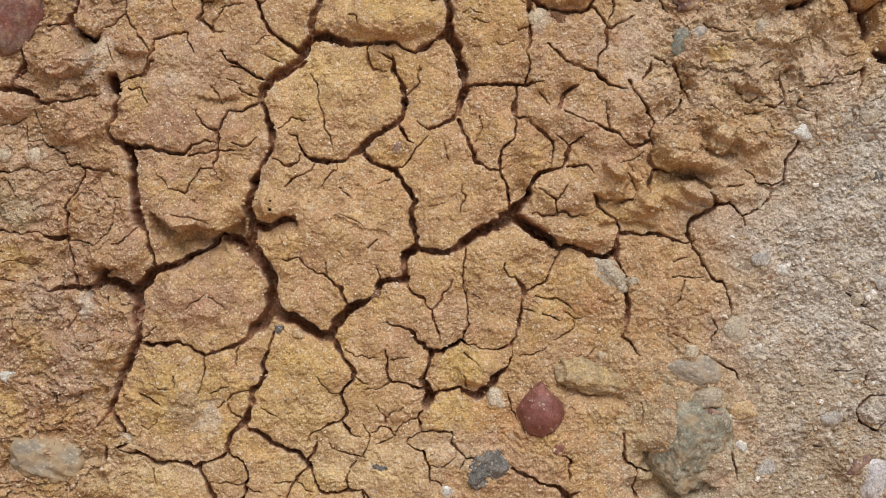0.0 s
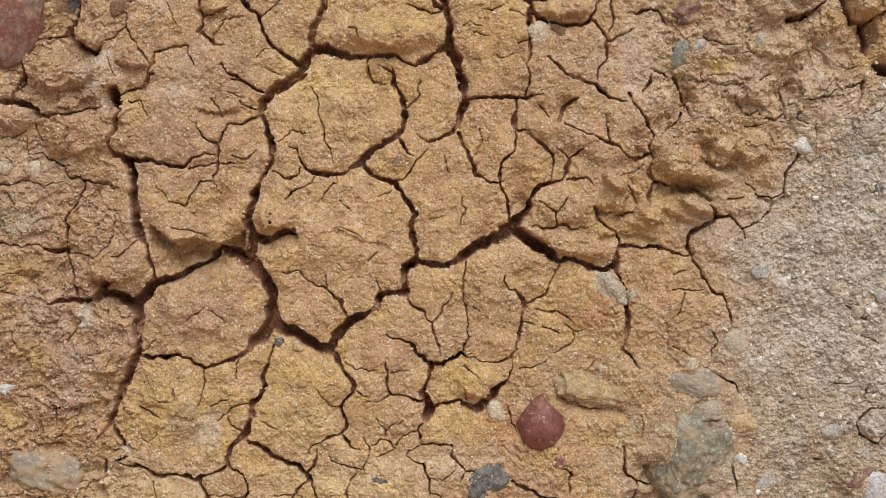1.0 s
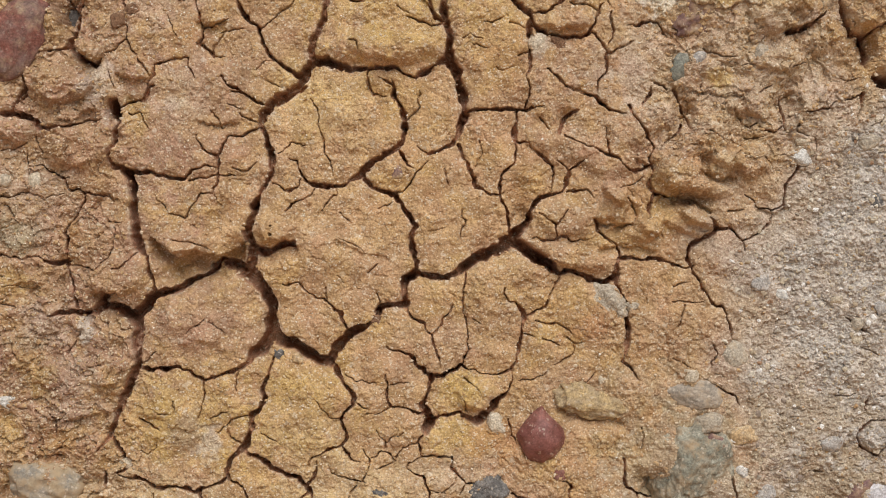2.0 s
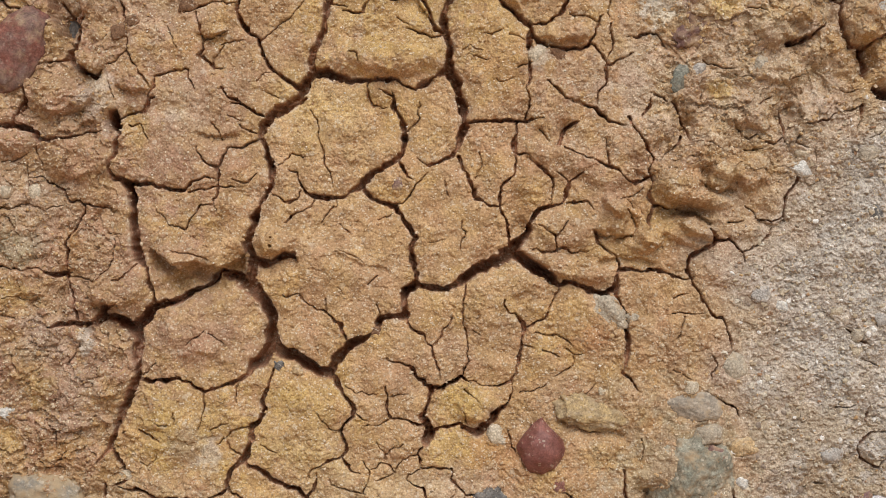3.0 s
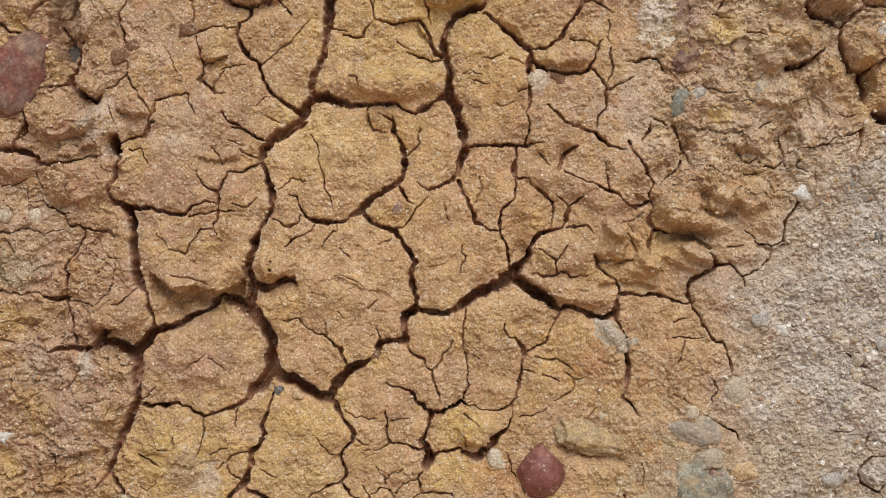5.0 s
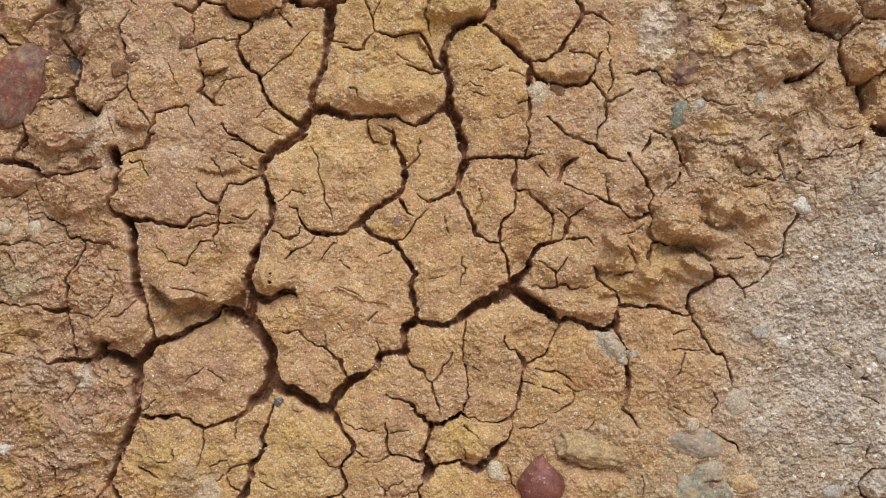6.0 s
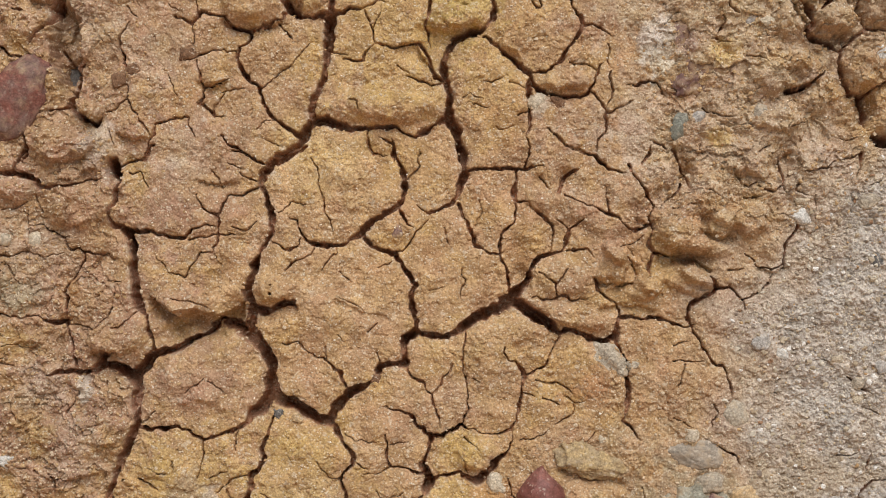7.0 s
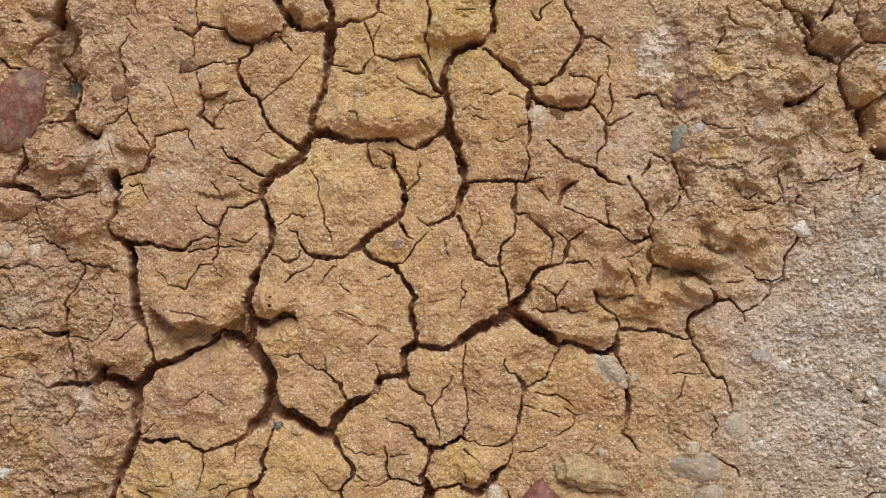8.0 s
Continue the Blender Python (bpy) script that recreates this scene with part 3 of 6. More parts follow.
crack((-183.6, -229.1, 1.5), (-177.6, -233.1, 2), (-173.6, -240.7, 1.5), (-172.6, -247.2, 1.5), (-175.2, -254.3, 2), (-177.7, -265.8, 3))
crack((-191.6, -224.5, 2.5), (-183.6, -229.1, 1.5))
crack((-207.8, -250.2, 1), (-192.7, -250.7, 1), (-176.7, -253.2, 1))
crack((-173.7, -255.8, 1), (-165.2, -259.3, 1))
crack((-150.1, -250.7, 1), (-132.5, -251.2, 1))
crack((-131, -250.7, 1), (-122.5, -255.8, 0.75), (-118.5, -258.3, 0.75))
crack((-288, -220.5, 1.5), (-277.9, -223, 1.5), (-270.4, -224, 2.5), (-262.9, -226.1, 2.5), (-257.9, -230.6, 3), (-250.4, -234.1, 3.5), (-242.9, -232.1, 3), (-230.3, -233.1, 3.5), (-220.3, -237.1, 3), (-210.2, -232.1, 3), (-202.7, -229.1, 2.5), (-191.7, -225, 2.5))
crack((-217.8, -238.1, 2.5), (-215.3, -244.2, 2.5), (-210.3, -249.2, 3), (-206.8, -257.3, 4), (-202.8, -266.4, 4))
crack((-256.9, -238.1, 1), (-256, -250.7, 1))
crack((-299, -219, 3), (-298.5, -225, 4), (-299, -229.1, 2.5))
crack((-268.7, -170.2, 1.5), (-261.7, -175.2, 1.5), (-252.7, -180.3, 1))
crack((-238.5, -155.2, 1), (-237.6, -165.2, 0.75))
crack((-117.2, 112.3, 1), (-110.8, 103.4, 1), (-110.8, 92.4, 1), (-108.3, 80, 1.5), (-105.3, 70, 1.5), (-104.4, 62.5, 1.5), (-100.4, 57.5, 1.5), (-98.9, 50.1, 0.75))
crack((-146.8, 63.5, 1), (-140.8, 66.5, 1.5), (-136.8, 71, 1.5), (-134.3, 74, 1), (-126.8, 71, 1), (-122.8, 70.5, 0.75))
crack((-135.8, 58.5, 1), (-129.3, 56, 1.5), (-126.8, 50.1, 1.5), (-125.4, 43.6, 2.5), (-119.4, 38.6, 3), (-111.9, 35.1, 3.5), (-101.9, 34.6, 4), (-91.9, 35.1, 4), (-84.4, 37.6, 3.5), (-76.9, 42.6, 4.5), (-71.9, 46.6, 5.5), (-66.9, 53.6, 4.5), (-59.4, 57.5, 4), (-49.4, 63.5, 4), (-39.4, 70, 4.5), (-35.9, 77.5, 5), (-33.4, 87.4, 5), (-33.4, 93.4, 4), (-36.9, 102.4, 3.5), (-40.9, 109.9, 3), (-43.4, 117.3, 3), (-44.4, 124.8, 2.5))
crack((-65.8, 121.3, 2), (-61.9, 115.8, 2), (-55.9, 113.3, 1.5), (-49.4, 114.3, 1))
crack((-31.9, 93.9, 1.5), (-24.5, 99.9, 1.5), (-21, 104.9, 1), (-20.5, 117.3, 0.75))
crack((-39.4, 69.5, 2.5), (-34.5, 61.5, 3), (-32, 53.6, 2), (-28, 51.6, 1))
crack((-42, 28.6, 2), (-34.5, 28.6, 1), (-31, 35.1, 1.5), (-24.5, 43.6, 1.5), (-19.5, 50.1, 1.5), (-16, 55, 1))
crack((-71.9, 46.6, 4), (-69.4, 40.1, 4), (-61.9, 33.6, 3.5), (-52, 29.1, 3.5), (-42, 27.6, 4), (-38, 20.1, 4), (-33, 12.6, 4), (-28, 5.1, 4), (-24.5, 0.1, 4.5), (-27, -7.4, 4), (-28, -17.4, 4), (-26, -27.4, 4.5), (-23.5, -37.4, 6), (-24.5, -42.4, 7), (-33, -47.4, 7), (-34.5, -54.9, 5.5), (-35.5, -62.4, 4.5), (-34, -68.4, 6), (-42, -70.9, 5), (-49.5, -70.4, 4), (-56, -72.4, 4.5), (-58.1, -79.9, 3), (-64.6, -87.4, 3), (-72.1, -91.4, 5), (-82.1, -94.9, 6.5), (-89.6, -102.5, 7), (-96.1, -112.5, 7), (-101.2, -121, 7))
crack((-150.4, 37.6, 1.5), (-141.9, 31.6, 1.5), (-135.9, 30.1, 1.5), (-129.4, 33.6, 1), (-126.9, 38.6, 1))
crack((-139.4, 12.6, 1), (-134.4, 18.6, 1.5), (-126.9, 21.6, 1), (-116.9, 26.1, 1), (-113.4, 32.6, 0.75))
crack((-107.9, 11.6, 0.75), (-101.9, 22.6, 1), (-95.9, 27.6, 1), (-93.4, 33.6, 1))
crack((-57, 15.1, 0.75), (-47, 20.1, 0.75))
crack((-165.5, -20.9, 7), (-154.5, -23.4, 5), (-147, -18.9, 4), (-139.5, -15.4, 5), (-132, -16.4, 5), (-130.5, -20.4, 2.5))
crack((-143.1, -52.4, 1), (-139.6, -53.9, 1.5), (-133.1, -50.4, 1.5), (-128.1, -49.9, 1.5), (-123.1, -54.9, 1.5), (-119.6, -59.9, 1.5), (-112.1, -64.9, 1.5), (-106.1, -64.9, 1.5), (-101.1, -68.4, 2), (-96.1, -73.9, 2), (-91.1, -76.4, 3), (-89.6, -83.4, 2.5), (-87.1, -89.4, 2), (-84.1, -94.9, 2))
crack((-103.6, -64.9, 1.5), (-103.1, -57.4, 1))
crack((-92, -44.9, 0.75), (-88, -49.9, 0.75))
crack((-58.5, -59.9, 1), (-56, -68.4, 1.5))
crack((-33.5, -71.4, 1.5), (-27, -82.4, 2), (-17, -86.4, 2), (-13, -94.9, 2), (-9.5, -97.4, 2), (-7, -107.5, 2.5), (-4.5, -115, 2), (-3, -123.5, 1))
crack((-9.5, -97.4, 1.5), (-3, -89.9, 1.5), (3, -79.9, 2), (8, -72.4, 1.5))
crack((-49.6, -107.5, 1.5), (-44.6, -110, 2), (-36.1, -112.5, 2), (-29.5, -115, 2), (-26, -121, 3), (-19.5, -126.5, 3), (-14.5, -131.6, 3.5), (-11, -133.6, 5), (-12, -142.6, 3.5), (-17, -152.6, 3), (-18.5, -158.7, 3.5), (-14.5, -166.7, 5), (-11, -173.7, 7), (-16, -182.8, 5.5))
crack((-11, -133.6, 3), (0.5, -132.6, 4), (8, -128.5, 4), (15.5, -124.5, 3.5), (23, -128.5, 1))
crack((17, -123.5, 1.5), (19, -117.5, 1.5), (22, -110, 1.5), (21.5, -100, 1.5), (20.5, -87.4, 1.5), (18, -77.4, 1.5), (16.5, -69.9, 1.5), (18, -59.9, 1.5), (19.5, -47.4, 1.5), (19, -39.4, 2))
crack((55.5, -54.9, 1.5), (54.5, -61.4, 1.5), (59, -66.4, 1.5), (65.6, -67.4, 1.5), (68.1, -72.4, 2.5), (72.1, -81.4, 3), (70.6, -89.9, 3), (68.1, -100, 2.5), (67.1, -112.5, 2.5), (64.6, -122.5, 3), (60.6, -128.5, 3.5), (53.1, -132.6, 2.5), (38.1, -132.6, 1.5), (25.5, -128.5, 1))
crack((73.1, -81.4, 1.5), (83.1, -75.9, 2), (89.6, -72.4, 1.5), (91.6, -64.9, 1.5), (97.1, -58.4, 1.5), (102, -49.9, 1.5), (103, -43.4, 2))
crack((80.6, -83.9, 1), (90.6, -86.4, 2), (100.6, -85.9, 1.5), (110.6, -92.4, 1.5), (113.1, -94.9, 1))
crack((110.6, -100, 1), (115.7, -103.5, 2), (120.7, -103.5, 1.5))
crack((114.2, -105, 1), (115.7, -115, 1), (108.2, -118.5, 1), (100.7, -122.5, 0.75))
crack((70.6, -94.9, 1), (78.1, -98.5, 1))
crack((133.2, -130, 1), (129.7, -136.6, 1), (125.7, -140.1, 1))
crack((68.1, -137.6, 1), (80.7, -136.6, 1), (90.7, -131.1, 1))
crack((62.1, -127.5, 2), (60.6, -137.6, 1), (58.1, -147.6, 2), (52.1, -153.6, 3), (45.6, -158.7, 6), (40.6, -165.2, 6), (33.1, -171.7, 5.5), (27.1, -174.2, 4), (22.1, -171.2, 3), (15.5, -166.2, 2.5), (8, -166.7, 3), (-2, -170.2, 2.5), (-10.5, -173.7, 3.5))
crack((18, -155.2, 1), (21.6, -165.2, 1))
crack((-52.1, -132.6, 1), (-49.6, -141.6, 1.5), (-49.6, -150.1, 2), (-46.1, -160.2, 2), (-37.1, -160.7, 2), (-29.6, -164.2, 2.5), (-19.5, -166.2, 2.5), (-13.5, -167.7, 4))
crack((-47.1, -141.6, 1), (-33.1, -139.6, 0.75))
crack((-47.1, -160.2, 1), (-57.1, -166.7, 0.75), (-67.2, -167.7, 0.75))
crack((-24.5, -40.9, 6), (-17, -44.9, 5), (-7, -46.4, 4), (3, -44.9, 4.5), (12, -41.4, 5), (20.5, -34.9, 7), (30.5, -28.4, 7), (40.5, -24.9, 7.5), (50.5, -19.9, 9), (60.5, -12.4, 11), (65.5, -7.4, 8.5), (72, -1.4, 5), (77, 7.6, 4.5), (80.4, 17.6, 3.5), (85.4, 25.1, 3), (95.4, 27.6, 2.5), (105.4, 30.1, 2.5), (109.4, 35.1, 3.5), (109.4, 42.6, 3.5), (111.4, 48.6, 3), (117.9, 52.6, 2.5), (124.3, 57.5, 1.5))
crack((111.4, 48.6, 2), (105.4, 53.6, 2), (101.9, 56.5, 1))
crack((109.4, 29.1, 1.5), (120.4, 30.6, 1.5), (127.9, 31.6, 1.5), (132.9, 26.1, 1))
crack((60.5, -12.4, 9), (70.5, -18.4, 8.5), (78, -24.9, 9.5), (88, -29.9, 9), (97, -37.4, 7.5), (103, -42.4, 4.5), (110.5, -40.4, 3.5), (120.5, -43.4, 4), (133.1, -48.4, 4.5), (143.1, -51.4, 6), (150.6, -47.4, 5.5), (154, -39.9, 4.5), (156, -29.9, 3.5), (165.5, -28.4, 3), (175.5, -30.9, 2.5), (183, -28.9, 2.5), (193, -30.9, 3), (203, -34.9, 2.5), (213.1, -38.4, 1.5), (219.1, -36.4, 2))
crack((156, -29.9, 2.5), (157, -22.4, 1.5), (153, -14.9, 1.5), (147, -11.4, 1))
crack((13.5, 71.5, 2.5), (18, 60, 3), (23, 50.1, 3.5), (27, 42.6, 3.5), (29, 35.1, 3), (35.5, 31.6, 2), (43, 26.6, 2), (50, 28.1, 1.5))
crack((50, 27.6, 2.5), (50.9, 37.6, 2.5), (52.9, 45.1, 2.5), (59.4, 52.6, 2.5), (63.9, 57.5, 2), (64.4, 70, 2), (62.9, 80, 2.5), (64.4, 89.9, 2.5), (66.9, 99.9, 2.5))
crack((50, 27.6, 2.5), (53, 20.1, 2.5), (56.5, 10.1, 2.5), (58, 0.1, 2.5), (59.5, -9.9, 3.5))
crack((19.5, 100.4, 4), (27.9, 102.4, 3), (42.9, 102.9, 3), (57.9, 103.4, 3), (66.9, 101.4, 3), (75.3, 102.4, 2), (85.3, 104.9, 1.5))
crack((62.9, 76, 2.5), (67.9, 73.5, 2), (75.4, 74, 1.5), (80.4, 66.5, 1.5), (85.4, 62.5, 2), (91.9, 57.5, 2), (96.4, 52.6, 2), (96.9, 45.1, 1.5), (95.9, 32.6, 1))
crack((85.3, 94.9, 1), (91.3, 87.4, 1.5))
crack((102.8, 82.5, 3), (105.3, 89.9, 4), (110.3, 97.4, 4), (117.8, 101.4, 3))
crack((107.8, 80, 1), (122.8, 71.5, 1), (135.3, 67.5, 2), (145.3, 63.5, 2.5), (155.3, 60, 2), (162.8, 52.6, 1.5), (170.3, 47.6, 2), (177.8, 50.1, 2), (182.8, 55, 2))
crack((143.7, 87.4, 1), (145.3, 77.5, 1.5), (146.3, 65.5, 1.5))
crack((31.9, 75, 1), (34, 65, 1), (29.5, 55, 1))
crack((0.5, 50.1, 1.5), (4.5, 37.6, 1.5))
crack((85.5, 10.1, 1.5), (93, 6.6, 1.5), (99, 1.6, 2), (100.5, -11.4, 1.5))
crack((100.5, 1.6, 1.5), (105.5, 5.1, 1), (109.4, 11.6, 1))
crack((79, -11.4, 1.5), (93, -13.4, 2), (108, -9.9, 2), (115.5, -13.9, 2), (125.5, -13.9, 1.5))
crack((181.8, 60, 2), (185.3, 47.6, 2), (182.8, 35.1, 3), (190, 28, 3), (197, 26, 1.5))
crack((236, 8, 2), (238.9, 0.1, 4), (242.9, -3.4, 4.5), (236.9, -6.4, 4), (230.5, -9.9, 4), (222, -16.4, 3.5), (217, -21.4, 3), (215.5, -28.4, 2.5), (218, -34.9, 2.5), (222.1, -42.4, 2.5), (227.1, -47.4, 2), (229.1, -56.4, 2), (235.7, -64.9, 2), (240.7, -71.4, 2), (247.2, -72.4, 2), (250.7, -79.9, 2), (254.3, -89.9, 2), (256.8, -97.4, 1))
crack((242.9, -3.4, 3.5), (252.9, -1.4, 2.5), (260.4, -8.4, 2), (264, -13.4, 2), (272.9, -9.9, 1.5), (282.9, -3.9, 1.5), (290.4, 1.6, 1.5), (291.9, 7.6, 1))
crack((264, -13.4, 1), (266, -19.9, 1))
crack((315.1, 52.6, 2.5), (311.6, 46.6, 2.5), (305.2, 40.1, 2.5), (302.7, 30.1, 2.5), (301.8, 17.6, 2))
crack((330, 75, 1), (328.5, 67.5, 1))
crack((267.5, 88.4, 1), (271.5, 85, 1.5), (276.5, 91.4, 1), (285, 85, 2), (292.5, 82.5, 1.5), (300, 87.4, 1))
crack((267.6, 77.5, 1.5), (280, 78.5, 1))
crack((319.8, 99.9, 1.5), (329.8, 102.4, 1.5), (339.8, 103.4, 1.5), (344.8, 107.4, 1))
crack((235.1, 83.5, 1), (241.6, 79.5, 1.5))
crack((205, 119.8, 2), (210, 107.4, 2.5), (215.1, 97.4, 2.5), (218.6, 87.4, 1.5))
crack((160.6, -62.4, 2), (164.1, -72.4, 3), (163.2, -79.9, 4), (164.2, -92.4, 3.5), (162.2, -105, 3.5), (160.8, -115, 3.5), (159.8, -120, 3), (165.8, -127.5, 3), (170.8, -133.6, 1.5))
crack((154.1, -42.4, 3.5), (154.1, -52.4, 3), (158.1, -59.9, 2.5))
crack((213.2, -69.9, 1), (210.7, -79.9, 1), (208.2, -87.4, 1))
crack((203.2, -67.4, 1), (215.7, -67.4, 1), (228.2, -68.9, 1))
crack((205.6, -53.4, 1), (214.1, -50.9, 1))
crack((396.5, -172.7, 1.5), (381.5, -173.7, 2), (374, -177.8, 2), (369, -185.3, 2), (370.1, -195.4, 2), (376.6, -200.4, 2), (386.7, -205.4, 2), (389.2, -200.4, 1.5), (396.6, -194.4, 1.5))
crack((373.9, -162.7, 1.5), (376.3, -155.2, 2))
crack((319.1, -224, 1), (326.6, -218, 1.5), (336.6, -219.5, 1))
crack((241.2, -183.8, 2), (248.7, -192.8, 2), (253.8, -202.9, 2), (256.3, -218, 3), (257.4, -230.6, 2.5), (261.5, -245.7, 2))
crack((233.5, -137.6, 1), (246, -143.6, 1), (256, -148.6, 1.5), (261.1, -156.7, 1))
crack((161, -207.9, 2.5), (161, -223, 3), (162.6, -233.1, 2.5), (171.1, -238.1, 1.5), (181.2, -242.2, 2), (188.7, -243.2, 1.5))
crack((172.1, -239.1, 2), (171.6, -248.2, 2.5), (169.7, -257.3, 2.5), (173.7, -266.4, 2.5))
crack((177, -180.3, 1), (178.5, -187.8, 1), (175, -197.9, 1))
crack((8, -215.5, 2), (13, -223, 2), (20.6, -229.1, 2.5), (30.6, -229.1, 2), (43.2, -230.6, 2))
crack((13, -239.1, 1), (18.1, -232.1, 1))
crack((-2, -238.1, 1), (5.5, -233.1, 1), (12, -225.5, 1))
crack((105.9, -225.5, 1), (113.4, -230.6, 2), (110.9, -235.6, 1.5), (112.4, -245.7, 1.5))
crack((60.7, -238.1, 2.5), (70.8, -243.2, 2.5), (80.8, -248.2, 3), (88.3, -252.2, 3), (98.4, -253.2, 3.5), (105.9, -258.3, 4.5), (110.9, -264.3, 5), (118.5, -260.8, 2))
crack((-71.2, -200.4, 1), (-66.2, -207.9, 1.5), (-67.2, -218, 1.5), (-71.2, -225.5, 1))
crack((-64.7, -206.9, 1), (-54.7, -201.4, 1), (-47.1, -203.9, 1), (-42.1, -208.9, 1), (-49.7, -212, 1.5), (-57.2, -215.5, 1))
crack((-59.7, -182.8, 0.75), (-52.1, -192.8, 1), (-52.2, -197.9, 0.75))
crack((-52.1, -192.8, 0.75), (-37.1, -183.8, 0.75))
crack((-16, -183.8, 2), (-22.1, -193.8, 1.5), (-29.6, -194.4, 1), (-37.1, -197.9, 1), (-41.1, -205.4, 1))
crack((-22.1, -193.8, 1.5), (-21.1, -198.9, 2), (-19.6, -205.4, 2), (-12, -203.9, 2), (0.5, -205.4, 1.5), (8, -205.4, 1.5), (8, -215.5, 1.5))
crack((-19.6, -205.4, 1), (-29.6, -210.4, 1), (-31.1, -215.5, 1), (-24.6, -221.5, 1), (-17.1, -223, 2), (-14.6, -230.6, 2), (-12, -238.1, 2), (-12, -248.2, 1.5))
crack((-100.8, -215.5, 1), (-97.3, -220.5, 1), (-89.8, -224.5, 1), (-79.8, -225.5, 1), (-72.2, -228.1, 1))
crack((-12, -235.6, 0.75), (0.5, -237.1, 0.75))
crack((-12, -248.2, 1), (-4.5, -250.7, 1), (3, -258.3, 1))
crack((187.8, 27.6, 2.5), (183.9, 18.6, 3), (181.9, 10.1, 2))
crack((135.4, 5.1, 2.5), (137, -3.4, 3), (145.5, -11.4, 2.5))
crack((238.3, -105, 1), (242.4, -112.5, 1), (237.4, -122.5, 1))
crack((203.3, -117.5, 1), (215.9, -125, 1))
crack((358.4, -82.4, 2), (368.4, -89.9, 2.5), (376, -94.9, 2))
crack((371, -107.5, 1), (383.6, -115, 1))
crack((348.8, -152.6, 1), (363.8, -150.1, 1))
crack((-382.5, -103.5, 0.75), (-377.6, -117.5, 1))
crack((-332.5, -113.5, 1), (-325, -105, 1), (-322.4, -97.4, 0.75))
crack((-347.8, -167.7, 1), (-332.8, -172.7, 1))
crack((-343.9, -172.7, 1.5), (-343.4, -182.8, 1))
crack((-358.1, -197.9, 1), (-350.6, -202.9, 1.5), (-340.5, -203.9, 1))
crack((157.9, 27.6, 0.8), (167.9, 20.1, 1.2), (172.9, 7.6, 1.2), (167.9, 0.1, 1.2), (157.9, -1.4, 1))
crack((267.8, 27.6, 1.5), (277.8, 16.6, 2), (290.3, 13.6, 2), (297.8, 16.6, 1.5))
crack((252.9, 12.6, 2), (262.8, 13.6, 1.5))
crack((279.8, 117.3, 1), (287.3, 122.3, 1.2))
crack((297.3, 112.3, 2.5), (301.4, 97.4, 2.5), (303.5, 85, 1.5))
crack((257.5, 102.4, 1), (263.5, 92.4, 1.5))
crack((317.4, 92.4, 1), (312.5, 82.5, 1), (320, 80, 1))
crack((357.2, 112.3, 1.5), (367.2, 113.3, 1.5))
crack((372.1, 117.3, 2), (369.7, 104.9, 2), (367.3, 97.4, 1))
crack((25.5, -82.4, 0.75), (33, -87.4, 0.75))
crack((-67, -42.4, 0.75), (-59.5, -34.9, 0.75))
crack((-91.9, 12.6, 0.75), (-84.5, 5.1, 0.75))
crack((-194.5, -34.5, 4.5), (-184.5, -37, 6), (-172, -43.5, 8), (-166, -49.5, 8))
# hair cracks
crack((211.5, 89.5, 2.5), (208, 81.5, 2), (199.5, 75.5, 1))
crack((-157, 129, 0.45), (-152, 126.5, 0.6), (-144.5, 123, 0.45))
crack((-164.5, 138, 0.45), (-157, 145.5, 0.6), (-147, 144.5, 0.45))
crack((19, 159.5, 0.68), (24, 161.5, 0.9), (29, 160.5, 0.9), (33, 157, 0.9), (38, 156.5, 0.68))
crack((267, 205.5, 0.9), (275.5, 202, 1.2), (283, 200.5, 0.9))
crack((263, 140.5, 0.6), (270.5, 144, 0.8), (275.5, 141.5, 0.6))
crack((353, 129.5, 0.75), (358, 128.5, 1), (365.5, 130.5, 0.75))
crack((378, 88, 0.6), (385.5, 89.5, 0.8), (392, 91.5, 0.6))
crack((229, 125.5, 0.6), (228, 120.5, 0.8), (231, 115.5, 0.6))
crack((-392, 66.5, 0.68), (-379.5, 68, 0.9), (-369.5, 72, 0.68))
crack((-239.5, -12, 0.9), (-232, -13.5, 1.2), (-224.5, -16, 1.2), (-214.5, -17, 1.2), (-209.5, -20.5, 0.9))
crack((-392, -54.5, 0.6), (-379.5, -53.5, 0.8), (-367, -56, 0.6))
crack((-392, -68.5, 0.6), (-382, -72, 0.6))
crack((-314.5, -13.5, 0.45), (-304.5, -10.5, 0.6), (-297, -4.5, 0.45))
crack((-93, -10.5, 0.75), (-87, -13.5, 1), (-79.5, -17, 1), (-72, -22, 0.75))
crack((-12, -4.5, 0.45), (-4.5, -4.5, 0.6), (0.5, -3, 0.45))
crack((17, 14.5, 0.68), (18, 8, 0.9), (20.5, 4.5, 0.9), (18, -3.5, 0.9), (15.5, -9.5, 0.68))
crack((158, 33, 0.6), (168, 35.5, 0.8), (175.5, 41.5, 0.6))
crack((163, 33, 0.52), (169, 26.5, 0.52))
crack((-312, -125.5, 0.52), (-302, -123.5, 0.52))
crack((-227, -95.5, 0.68), (-219.5, -88.5, 0.9), (-212, -84.5, 0.68))
crack((-207, -85.5, 0.6), (-199.5, -89.5, 0.8), (-193.5, -93.5, 0.6))
crack((-264.5, -122, 0.75), (-259.5, -117, 1), (-254.5, -112, 0.75))
crack((-259.5, -162, 0.52), (-251, -167, 0.7), (-244.5, -167, 0.52))
crack((-204.5, -172, 0.75), (-196, -166, 1), (-192, -165.5, 0.75))
crack((-267, -199.5, 0.52), (-263, -203.5, 0.7), (-257, -200.5, 0.7), (-253, -193.5, 0.52))
